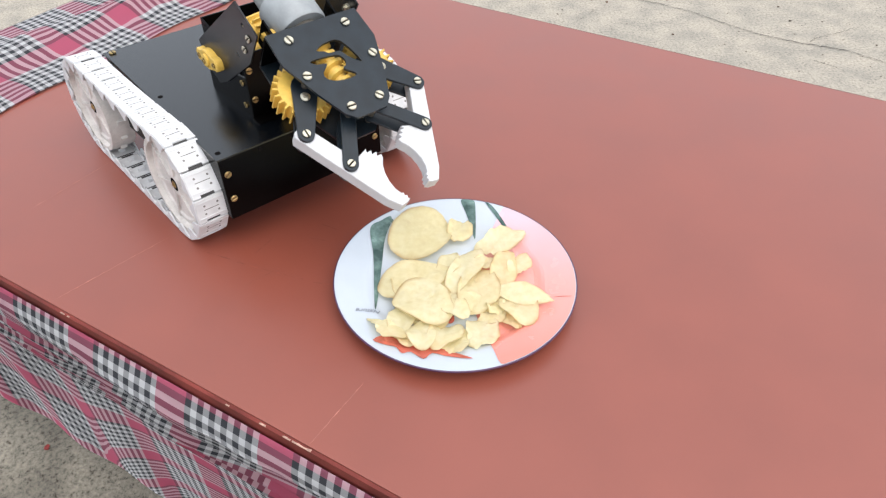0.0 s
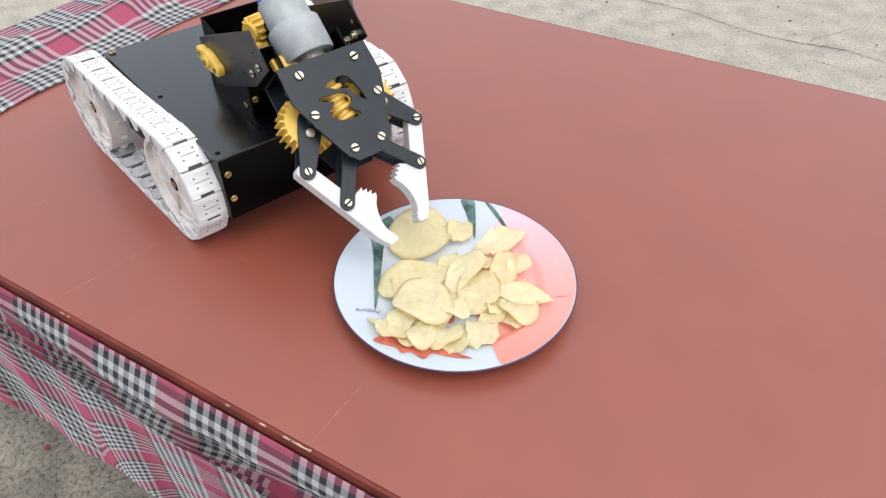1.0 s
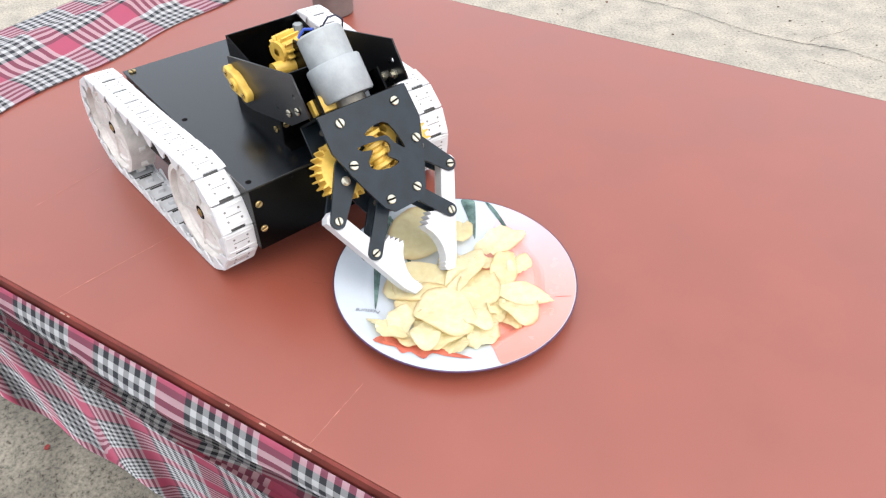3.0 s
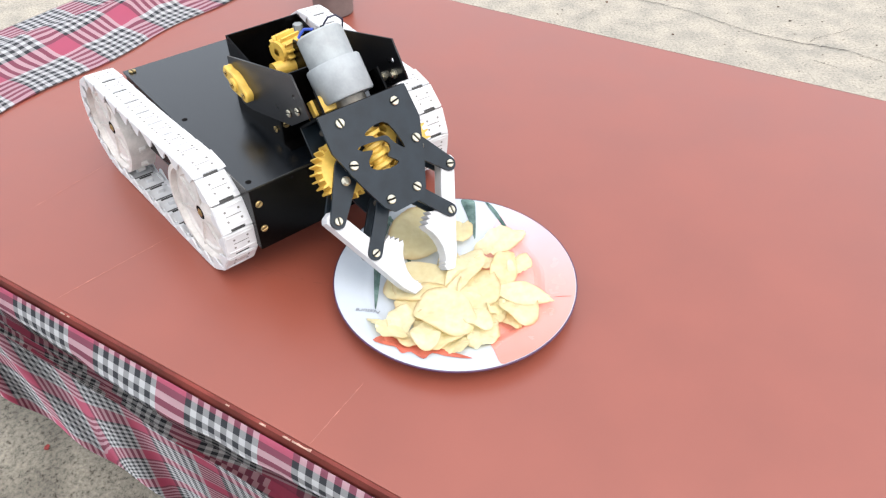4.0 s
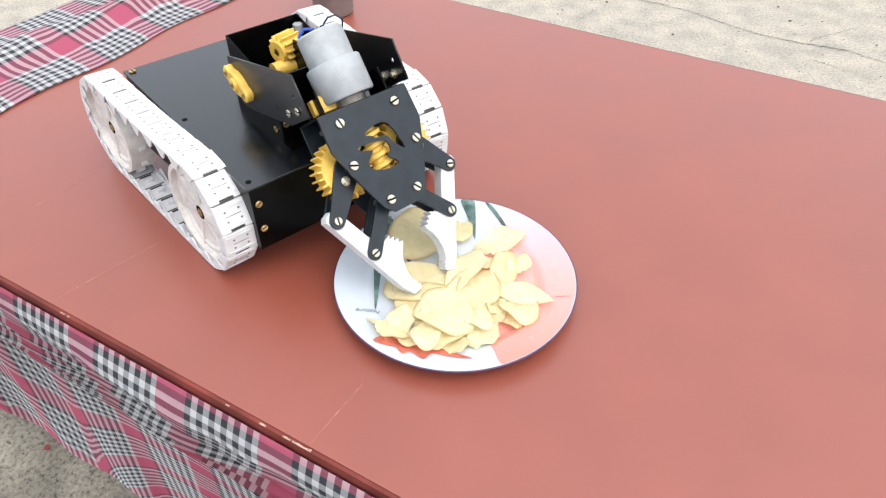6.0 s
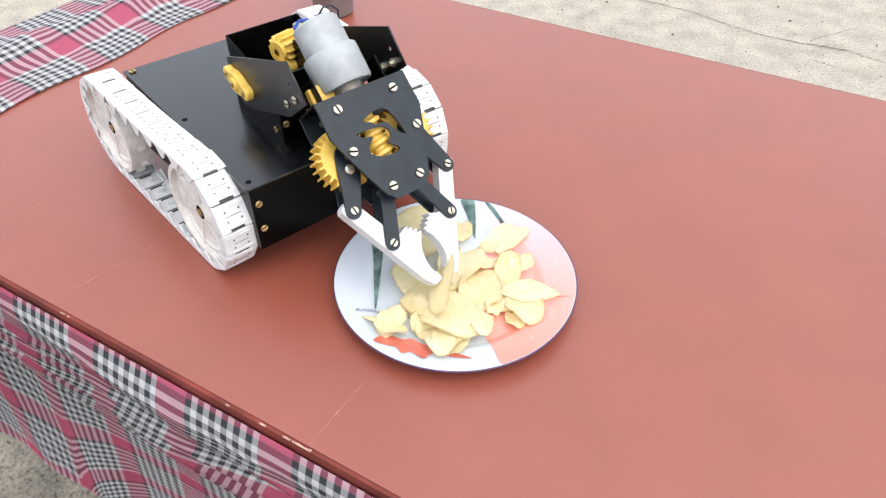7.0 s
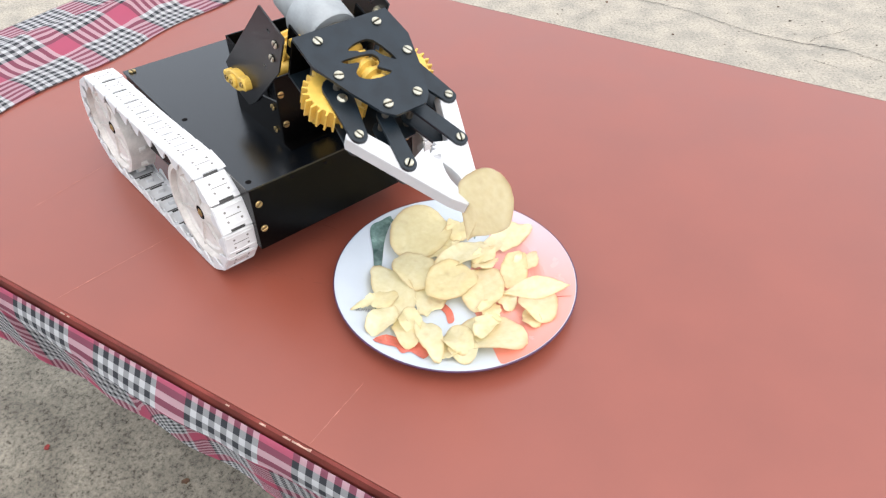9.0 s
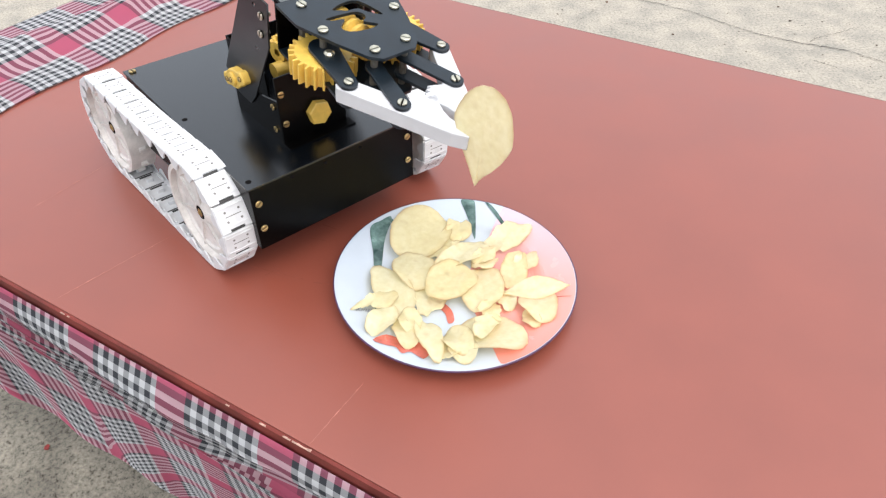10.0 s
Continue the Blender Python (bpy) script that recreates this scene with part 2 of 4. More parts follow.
def plate_with_holes(outline, holes, thick):
    """A flat plate cut through, as a bmesh."""
    cu = bpy.data.curves.new("cut", "CURVE")
    cu.dimensions, cu.fill_mode, cu.extrude = "2D", "BOTH", thick / 2
    for ring in [outline] + holes:
        s = cu.splines.new("POLY")
        s.points.add(len(ring) - 1)
        for p, q in zip(s.points, ring):
            p.co = (q[0], q[1], 0, 1)
        s.use_cyclic_u = True
    ob = bpy.data.objects.new("cut", cu)
    scene.collection.objects.link(ob)
    dg = bpy.context.evaluated_depsgraph_get()
    me = bpy.data.meshes.new_from_object(ob.evaluated_get(dg))
    bm = bmesh.new()
    bm.from_mesh(me)
    bpy.data.objects.remove(ob)
    bpy.data.meshes.remove(me)
    bpy.data.curves.remove(cu)
    return bm


def tube(bm, pts, r, seg=8, mi=0):
    rings = []
    for i, p in enumerate(pts):
        p = Vector(p)
        d = (Vector(pts[min(i + 1, len(pts) - 1)]) - Vector(pts[max(i - 1, 0)])).normalized()
        q = d.to_track_quat("Z", "Y").to_matrix()
        rings.append([bm.verts.new(p + q @ Vector((r * math.cos(2 * math.pi * j / seg), r * math.sin(2 * math.pi * j / seg), 0))) for j in range(seg)])
    for a, b in zip(rings, rings[1:]):
        for j in range(seg):
            bm.faces.new([a[j], a[(j + 1) % seg], b[(j + 1) % seg], b[j]]).material_index = mi
    bm.faces.new(rings[0][::-1]), bm.faces.new(rings[-1])
    return bm


def smooth_ring(pts, n=6):
    """A closed Catmull-Rom line through plan points."""
    out, k = [], len(pts)
    for i in range(k):
        a, b, c, d = (Vector(pts[(i + j) % k]) for j in (-1, 0, 1, 2))
        for s in range(n):
            t = s / n
            p = 0.5 * (2 * b + (c - a) * t + (2 * a - 5 * b + 4 * c - d) * t * t + (3 * b - a - 3 * c + d) * t ** 3)
            out.append((p.x, p.y))
    return out


# ---- table frame: s along the long side, n across ----
TH = radians(-29.17)
E_S, E_N = Vector((math.cos(TH), math.sin(TH), 0)), Vector((-math.sin(TH), math.cos(TH), 0))
N0, N1, S0, S1 = 0.207, 1.107, -1.19, 1.15


def on_table(s, n, z=0.0):
    p = E_S * s + E_N * n
    return Vector((p.x, p.y, TZ + z))


T_POSE = Matrix.Translation((0, 0, TZ)) @ Matrix.Rotation(TH, 4, "Z")     # x = s, y = n

# ---- ground ----
bm = bmesh.new()
G = 60
for i in range(G + 1):
    for j in range(G + 1):
        a, b_ = (i / G - 0.5) * 2, (j / G - 0.5) * 2
        x, y = math.copysign(abs(a) ** 3, a) * 60 + a * 3, math.copysign(abs(b_) ** 3, b_) * 60 + b_ * 3 + 1.5
        near = max(0, 1 - math.hypot(x, y) / 8)
        bm.verts.new((x, y, near * 0.0015 * noise.noise(Vector((x * 2.3, y * 2.3, 0)))))
bm.verts.ensure_lookup_table()
for i in range(G):
    for j in range(G):
        bm.faces.new([bm.verts[i * (G + 1) + j], bm.verts[(i + 1) * (G + 1) + j], bm.verts[(i + 1) * (G + 1) + j + 1], bm.verts[i * (G + 1) + j + 1]])
ground = link("ground", bm, CONCRETE, smooth=True, kind="structure")
tagged(ground, "rough worn pale concrete yard with cracks", "ground")

# added sheet over the ground on the table's near side, in a darker grey
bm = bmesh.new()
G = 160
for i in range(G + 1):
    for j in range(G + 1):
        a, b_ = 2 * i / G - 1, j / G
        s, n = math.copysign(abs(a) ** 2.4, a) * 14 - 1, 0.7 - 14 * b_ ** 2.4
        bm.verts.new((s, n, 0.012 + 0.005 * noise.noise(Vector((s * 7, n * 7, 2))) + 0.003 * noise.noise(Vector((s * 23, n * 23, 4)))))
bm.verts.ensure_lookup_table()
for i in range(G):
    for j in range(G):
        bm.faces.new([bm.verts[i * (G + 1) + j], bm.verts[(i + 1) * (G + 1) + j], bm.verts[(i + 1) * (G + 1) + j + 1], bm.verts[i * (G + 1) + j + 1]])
slab = link("pavement", bm, DARKER_CONCRETE, at=Matrix.Rotation(TH, 4, "Z"), smooth=True, kind="structure")
tagged(slab, "rough darker grey concrete sheet beneath the table", "pavement")


def crack(points, width, seed):
    rng = random.Random(seed)
    bm = bmesh.new()
    line = []
    for (x0, y0), (x1, y1) in zip(points, points[1:]):
        for i in range(14):
            t = i / 14
            line.append((x0 + (x1 - x0) * t + rng.uniform(-0.005, 0.005), y0 + (y1 - y0) * t + rng.uniform(-0.007, 0.007)))
    prev = None
    for i, (x, y) in enumerate(line):
        w = width * rng.uniform(0.25, 1.0) * min(1, i / 6, (len(line) - 1 - i) / 6)
        cur = (bm.verts.new((x, y - w, 0.0035)), bm.verts.new((x, y + w, 0.0035)))
        if prev:
            bm.faces.new([prev[0], cur[0], cur[1], prev[1]])
        prev = cur
    return part("crack", bm, CRACK, ground, "dark crack in the concrete")


# ---- table ----
table = tagged(empty("table", T_POSE), "long table with a scuffed red laminate top", "table")
bm = bmesh.new()
box(bm, S0, S1, N0 + 0.004, N1 - 0.004, -0.02, 0.0, 0.0012)
part("tabletop", bm, RED, table, "scuffed red laminate board")
bm = bmesh.new()
box(bm, S0 + 0.001, S1 - 0.001, N0, N0 + 0.0038, -0.0195, -0.0004, 0.0008)
front_band = part("edge_band", bm, EDGE, table, "dark brown worn edge band")
bm = bmesh.new()
box(bm, S0 + 0.001, S1 - 0.001, N1 - 0.0038, N1, -0.0205, -0.0012, 0.0008)
part("edge_band", bm, EDGE, table, "dark brown worn edge band")
bm = bmesh.new()
box(bm, -0.03, 0.03, -0.03, 0.03, 0, TZ - 0.10, 0.003)
leg = part("leg", bm, WOOD, table, at=pose(S0 + 0.2, N0 + 0.42, -TZ))
for s, n in ((S0 + 0.2, N1 - 0.12), (S1 - 0.2, N0 + 0.42), (S1 - 0.2, N1 - 0.12)):
    twin(leg, pose(s, n, -TZ))
bm = bmesh.new()
box(bm, S0 + 0.14, S1 - 0.14, N0 + 0.07, N1 - 0.07, -0.10, -0.0215, 0.002)
part("apron", bm, WOOD, table)


def scratch(s0, n0, s1, n1, w, seed, look_of=None, label="pale scratch across the laminate"):
    rng = random.Random(seed)
    bm = bmesh.new()
    prev = None
    d = Vector((s1 - s0, n1 - n0)).normalized()
    for i in range(25):
        t = i / 24
        x, y = s0 + (s1 - s0) * t + rng.uniform(-1, 1) * 0.0004, n0 + (n1 - n0) * t
        ww = w * rng.uniform(0.2, 1.0) * min(1, 8 * t + 0.1, 8 * (1 - t) + 0.1)
        cur = (bm.verts.new((x - d.y * ww, y + d.x * ww, 0.0003)), bm.verts.new((x + d.y * ww, y - d.x * ww, 0.0003)))
        if prev:
            bm.faces.new([prev[1], cur[1], cur[0], prev[0]])
        prev = cur
    return part("scratch", bm, look_of or SCRATCH, table, label)


def st(x, y):
    return (x * E_S.x + y * E_S.y, x * E_N.x + y * E_N.y)


scratch(*st(-0.408, 0.471), *st(-0.316, 0.574), 0.0007, 1)
scratch(*st(-0.115, 0.305), *st(-0.073, 0.372), 0.0006, 2)
scratch(*st(-0.50, 0.62), *st(-0.44, 0.72), 0.0005, 3)


SCUFFS = [(-0.271, 0.55, -0.221, 0.531), (-0.235, 0.535, -0.182, 0.516), (-0.187, 0.518, -0.149, 0.506), (-0.211, 0.497, -0.179, 0.524), (-0.211, 0.548, -0.197, 0.572), (-0.145, 0.599, -0.122, 0.588), (-0.155, 0.574, -0.133, 0.569), (-0.14, 0.502, -0.12, 0.499)]
for i, (x0, y0, x1, y1) in enumerate(SCUFFS):
    scratch(*st(x0, y0), *st(x1, y1), 0.0011, 30 + i, SCUFF, "faint dull scuff on the laminate")


def edge_chip(s, size, seed):
    rng = random.Random(seed)
    bm = bmesh.new()
    pts = [(s - size, N0 + 0.0001)] + [(s - size + 2 * size * i / 6, N0 + 0.0012 + size * 0.16 * rng.random()) for i in range(7)] + [(s + size, N0 + 0.0001)]
    prism(bm, pts, -0.0006, 0.0004)
    return part("chipped_spot", bm, PALE_WOOD, table, "pale spot where the laminate edge has chipped")


for s, size, seed in ((-0.254, 0.010, 4), (-0.2700, 0.004, 14), (-0.297, 0.0035, 5), (-0.338, 0.002, 6), (-0.562, 0.003, 7), (-0.553, 0.0015, 8)):
    edge_chip(s, size, seed)

# ---- checked cloth over the table's end and down its long side ----
cloth = tagged(empty("tablecloth", T_POSE), "pink, black and white checked cotton cloth hanging from the table", "cloth")


def sheet(fn, nu, nv):
    bm = bmesh.new()
    uvl = bm.loops.layers.uv.new("UVMap")
    grid = [[None] * (nv + 1) for _ in range(nu + 1)]
    for i in range(nu + 1):
        for j in range(nv + 1):
            co, tex = fn(i / nu, j / nv)
            grid[i][j] = (bm.verts.new(co), tex)
    for i in range(nu):
        for j in range(nv):
            q = [grid[i][j], grid[i + 1][j], grid[i + 1][j + 1], grid[i][j + 1]]
            f = bm.faces.new([v for v, _ in q])
            f.smooth = True
            for lp, (_, tex) in zip(f.loops, q):
                lp[uvl].uv = tex
    bmesh.ops.solidify(bm, geom=bm.faces[:], thickness=0.0006)
    return bm


STRIP, HANG1, HANG2 = 0.036, 0.15, 0.236
BULGE, CLOTH_Z, GATHER = 0.012, -0.0110, 3.2


def strip_top(u, v):
    """The tucked head of the cloth bulges out under the table's edge."""
    s = S0 + u * (S1 - S0)
    out = BULGE * math.sin(v * math.pi / 2) + v * v * (0.004 * math.sin(s * 13 + 1) + 0.003 * noise.noise(Vector((s * 21, 0, 1))))
    return (s, -out - 0.001, -STRIP * v), (s, 0.0325 + 0.036 * v + 0.0015 * math.sin(s * 9))


def flap_top(u, v):
    s, d = S0 + u * (S1 - S0), v * HANG1
    a = min(1, v * 4) * min(1, (1 - v) * 4 + 0.3)
    pleat = 0.0055 * math.sin(2 * math.pi * (d / 0.047 - s * 2.6)) + 0.003 * math.sin(2 * math.pi * (d / 0.024 - s * 4.1) + 1)
    head = (1 - v) ** 3 * (0.004 * math.sin(s * 13 + 1) + 0.003 * noise.noise(Vector((s * 21, 0, 1))))
    return (s, -a * (pleat + 0.006 * noise.noise(Vector((s * 8, d * 14, 3)))) - head - 0.001, -d), (s + 0.05 * v * v + 0.003 * noise.noise(Vector((s * 30, d * 40, 6))), 0.0685 + d * GATHER + v * (1 - v) * (0.006 * math.sin(s * 17 + d * 30) + 0.006 * noise.noise(Vector((s * 26, d * 30, 8)))))


def flap_low(u, v):
    s, d = S0 + u * (S1 - S0), v * HANG2
    soft = 0.004 * math.sin(s * 14 + 0.6 + d * 9) + 0.003 * math.sin(s * 37 + 2 - d * 15) + 0.010 * noise.noise(Vector((s * 5, d * 5, 3)))
    sag = 0.012 * math.sin(s * 5 + 1) * v
    bunch = 1.0 + 1.6 * max(0.0, min(1.0, (s + 0.70) / 0.22))
    return (s, -(0.4 + 0.6 * v) * soft + 0.001, 0.004 - d - sag), (s + 0.05 - 0.12 * d, 0.0685 + HANG1 * GATHER + d * bunch + v * (0.012 * noise.noise(Vector((s * 18, d * 22, 8))) + 0.004 * noise.noise(Vector((s * 55, d * 60, 3)))))


head = part("tucked_head", sheet(strip_top, 260, 8), CHECK, cloth, at=pose(0, N0 - 0.0016, CLOTH_Z))
flap = part("hanging_side", sheet(flap_top, 320, 40), CHECK, cloth, at=pose(0, N0 - 0.0016 - BULGE, CLOTH_Z - STRIP))
flap_hem = part("hem_side", sheet(flap_low, 260, 24), CHECK, flap, at=pose(0, 0, -HANG1))


def end_top(u, v):
    n = N0 - 0.02 + v * (N1 - N0 + 0.05)
    s = -0.965 - u * 0.245 + 0.006 * math.sin(n * 23) * (1 - u)
    wave = 0.5 + 0.5 * math.sin(u * 9.0 - 2.9 + 0.6 * math.sin(n * 9.3) + 0.7 * noise.noise(Vector((u * 2, n * 4, 1))))
    z = 0.0025 + (0.036 * wave * wave + 0.005 * math.sin(n * 31 + u * 4) * u) * min(1, u * 5 + 0.03) * (1 - u * u) + 0.002 * u
    return (s, n, z), (0.1017 + (u - 0.36) * 0.245 * (1.12 if u < 0.36 else 1.5) + 0.005 * math.sin(n * 9) + 0.004 * noise.noise(Vector((s * 30, n * 30, 5))), n - 0.066 + 0.012 * wave + 0.010 * noise.noise(Vector((s * 8, n * 8, 0))) + 0.003 * noise.noise(Vector((s * 34, n * 34, 2))))


part("end_fold", sheet(end_top, 60, 120), CHECK, cloth, "rumpled cloth lying over the table's end")


def end_hang(u, v):
    n = N0 - 0.02 + v * (N1 - N0 + 0.05)
    return (-1.212 - 0.01 * math.sin(n * 20) * u, n, 0.004 - u * 0.45), (0.3369 + 0.45 * u, n - 0.066)


part("hanging_end", sheet(end_hang, 20, 100), CHECK, cloth)

# ---- plate ----
PC = Vector((0.0130, 0.4990, TZ))
plate = tagged(empty("dinner_plate", Matrix.Translation(PC) @ Matrix.Diagonal((1.018, 1.018, 1, 1))), "white melamine dinner plate with coral flower and green leaf print", "plate")


def plate_z(r):
    if r < 0.082:
        return 0.0045
    if r < 0.096:
        t = (r - 0.082) / 0.014
        return 0.0045 + 0.0060 * t * t * (3 - 2 * t)
    return 0.0105 + (min(r, 0.1245) - 0.096) / 0.0285 * 0.0075


bm = bmesh.new()
prof = [(r, plate_z(r)) for r in (0, 0.04, 0.075, 0.082, 0.085, 0.088, 0.091, 0.094, 0.097, 0.105, 0.115, 0.122, 0.1243)]
prof += [(0.1252, 0.0178), (0.1252, 0.0166), (0.122, 0.0148), (0.1, 0.0082), (0.088, 0.0022), (0.086, 0.0), (0.08, 0.0), (0.078, 0.002), (0, 0.002)]
lathe(bm, prof, 96)
part("dish", bm, PLATE, plate, smooth=True)
bm = bmesh.new()
lathe(bm, [(0.1244, 0.0182), (0.1256, 0.0178), (0.1256, 0.0166), (0.1246, 0.0161)], 96)
part("rim_edge", bm, RIM, plate, "thin dark edge line", smooth=True)


def decal(name, pts, material, label, lift, n=5):
    """A printed shape that follows the dish."""
    ring = smooth_ring(pts, n)
    bm = bmesh.new()
    f = bm.faces.new([bm.verts.new((x, y, 0)) for x, y in ring])
    if f.normal.z < 0 or sum(a[0] * b[1] - b[0] * a[1] for a, b in zip(ring, ring[1:] + ring[:1])) < 0:
        f.normal_flip()
    bmesh.ops.triangulate(bm, faces=bm.faces[:])
    for _ in range(7):
        es = [e for e in bm.edges if e.calc_length() > 0.0045]
        if not es:
            break
        bmesh.ops.subdivide_edges(bm, edges=es, cuts=1)
        bmesh.ops.triangulate(bm, faces=[f for f in bm.faces if len(f.verts) > 3])
    for v in bm.verts:
        r = v.co.xy.length
        if r > 0.1236:
            v.co.x *= 0.1236 / r
            v.co.y *= 0.1236 / r
        v.co.z = plate_z(min(r, 0.1236)) + lift
    return part(name, bm, material, plate, label)


decal("petal", [(0.044, -0.118), (0.034, -0.09), (0.022, -0.05), (0.012, -0.01), (0.02, 0.03), (0.045, 0.085), (0.062, 0.112), (0.09, 0.088), (0.112, 0.055), (0.124, 0.01), (0.122, -0.03), (0.116, -0.055), (0.098, -0.08), (0.072, -0.103)], PETAL, "coral petal print fading to pale pink", 0.0006)
decal("red_petal", [(-0.078, -0.088), (-0.066, -0.078), (-0.05, -0.083), (-0.042, -0.08), (-0.03, -0.088), (-0.012, -0.094), (0.016, -0.107), (-0.008, -0.104), (-0.022, -0.1), (-0.03, -0.109), (-0.042, -0.1), (-0.05, -0.103), (-0.056, -0.095), (-0.066, -0.093)], REDP, "spiky red printed petal", 0.0009, 3)
decal("leaf", [(-0.094, 0.072), (-0.083, 0.085), (-0.0735, 0.093), (-0.0715, 0.086), (-0.077, 0.06), (-0.0785, 0.02), (-0.0795, -0.042), (-0.084, -0.01), (-0.088, 0.035)], LEAF, "dark green printed leaf", 0.0009)
decal("leaf", [(-0.074, 0.092), (-0.066, 0.072), (-0.058, 0.055), (-0.06, 0.066), (-0.067, 0.085)], LEAF, "dark green printed leaf", 0.0006)
decal("leaf", [(0.008, 0.1225), (0.0225, 0.1225), (0.0245, 0.10), (0.0232, 0.068), (0.019, 0.085), (0.013, 0.105)], LEAF, "dark green printed leaf", 0.0007)
decal("leaf", [(0.036, 0.1185), (0.044, 0.112), (0.054, 0.094), (0.062, 0.074), (0.056, 0.08), (0.047, 0.098)], LEAF, "dark green printed stem", 0.0008)


def lettering(body, at, size, parent):
    cu = bpy.data.curves.new("lettering", "FONT")
    cu.body, cu.size, cu.shear, cu.extrude = body, size, 0.4, 0.00008
    ob = bpy.data.objects.new("lettering", cu)
    scene.collection.objects.link(ob)
    me = bpy.data.meshes.new_from_object(ob.evaluated_get(bpy.context.evaluated_depsgraph_get()))
    bpy.data.objects.remove(ob)
    for v in me.vertices:
        p = at @ v.co
        v.co.z += plate_z(p.xy.length) + 0.0007 - at.translation.z
    me.materials.append(INK)
    o = new("lettering", me)
    o.parent, o.matrix_basis = parent, at
    return tagged(o, "grey script lettering")


lettering("Beautiful", pose(-0.0370, -0.0350, 0.0048, 0, 0, 190), 0.0082, plate)
lettering("Nature", pose(-0.0745, -0.0425, 0.0048, 0, 0, 188), 0.0082, plate)
decal("stem", [(-0.0600, 0.058), (-0.0545, 0.050), (-0.0420, 0.018), (-0.0330, -0.004), (-0.0295, -0.014), (-0.0335, -0.010), (-0.0450, 0.014)], LEAF, "dark green printed stem", 0.0007)
decal("red_petal", [(-0.0330, -0.033), (-0.0240, -0.027), (-0.0130, -0.029), (-0.0040, -0.039), (-0.0010, -0.053), (-0.0070, -0.057), (-0.0100, -0.045), (-0.0170, -0.037), (-0.0250, -0.037)], REDP, "curved red printed petal", 0.0008)
decal("line", [(0.098, -0.0275), (0.108, -0.0283), (0.1175, -0.0305), (0.108, -0.0292)], REDP, "thin red printed line", 0.0010)

# ---- potato chips ----
CHIPS = []


def chip_mesh(kind, length, width, curl, seed):
    """A thin fried slice: uneven outline, saddle curl, blisters, a rim browned and shaded by colour."""
    rng = random.Random(seed * 7 + 1)
    ph = [rng.uniform(0, 6.28) for _ in range(8)]
    rough = {"round": 0.042, "oval": 0.055, "small": 0.075, "broken": 0.085, "wedge": 0.07, "folded": 0.04, "drop": 0.02}[kind]
    seg, rings = 72, 10
    rag = {"drop": 0.004, "round": 0.006, "oval": 0.007}.get(kind, 0.011)
    # straight breaks: how far from the middle and at which bearing
    breaks = {"broken": [(0.66, ph[4]), (0.74, ph[4] + rng.uniform(1.4, 2.6))], "small": [(0.78, ph[4])], "wedge": [(0.42, ph[4]), (0.50, ph[4] + 2.3)]}.get(kind, [])
    bm = bmesh.new()
    top, low, browns = [], [], []
    for side, rows in ((0.00025, top), (-0.00025, low)):
        for i in range(rings + 1):
            row, f = [], 1.0 if i == rings else 0.95 * (i / (rings - 1)) ** 0.85
            for j in range(seg if i else 1):
                a = 2 * math.pi * j / seg
                r = 1 + rough * (math.sin(2 * a + ph[0]) + 0.7 * math.sin(3 * a + ph[1]) + 0.4 * math.sin(5 * a + ph[2]) + 0.22 * math.sin(9 * a + ph[3])) - 0.9 * rough * abs(math.sin(1.5 * a + ph[6] / 2))
                broken = False
                for d, b in breaks:
                    c = math.cos(a - b)
                    lim = (d + 0.035 * math.sin(7 * a + ph[5]) + 0.025 * math.sin(15 * a + ph[6])) / c if c > 0.2 else 9
                    if lim < r:
                        r, broken = lim, True
                r *= (1 + rag * (math.sin(17 * a + ph[3]) + 0.8 * math.sin(26 * a + ph[1]))) * f
                x, y = r * length / 2 * math.cos(a), r * width / 2 * math.sin(a)
                if kind == "folded":
                    y *= 1 - 0.6 * abs(math.cos(a)) ** 1.3
                if kind == "drop":
                    y *= 1 - 0.95 * max(0, (0.25 - math.cos(a)) / 1.25) ** 1.5
                    x *= 1.16 if x < 0 else 0.95
                z = 2.0 * curl * (0.75 * y * y / (width / 2) - 0.45 * x * x / (length / 2) + 0.5 * x * y / (length / 2) * math.sin(ph[7]))
                z += 0.0011 * noise.noise(Vector((x * 45, y * 45, seed))) + 0.00035 * noise.noise(Vector((x * 210, y * 210, seed + 9)))
                z += (0.0030 * f ** 3 * math.sin(3 * a + ph[2]) + 0.0006 * f ** 4 * math.sin(8 * a + ph[0])) * (0.4 + curl * 3)
                tan = max(0.0, noise.noise(Vector((x * 140, y * 140, seed + 4))) - 0.30) * 1.2
                # frying brown, strengthened so the rim also carries the edge's thin shade
                rim = 0.0 if broken else (1.4 if i == rings else 0.42 if i == rings - 1 else 0.0)
                browns.append(min(1.0, rim * (0.55 + 0.9 * noise.noise(Vector((math.cos(a) * 1.6, math.sin(a) * 1.6, seed)))) + tan * 0.5))
                row.append(bm.verts.new((x, y, z + side * (1 if i < rings else 0.6))))
            rows.append(row)
    for rows, flip in ((top, False), (low, True)):
        for a, b in zip(rows, rows[1:]):
            for j in range(seg):
                k = (j + 1) % seg
                q = [a[0], b[j], b[k]] if len(a) == 1 else [a[j], b[j], b[k], a[k]]
                bm.faces.new(q[::-1] if flip else q)
    for j in range(seg):
        k = (j + 1) % seg
        bm.faces.new([top[-1][k], top[-1][j], low[-1][j], low[-1][k]])
    bm.verts.index_update()
    return bm, browns


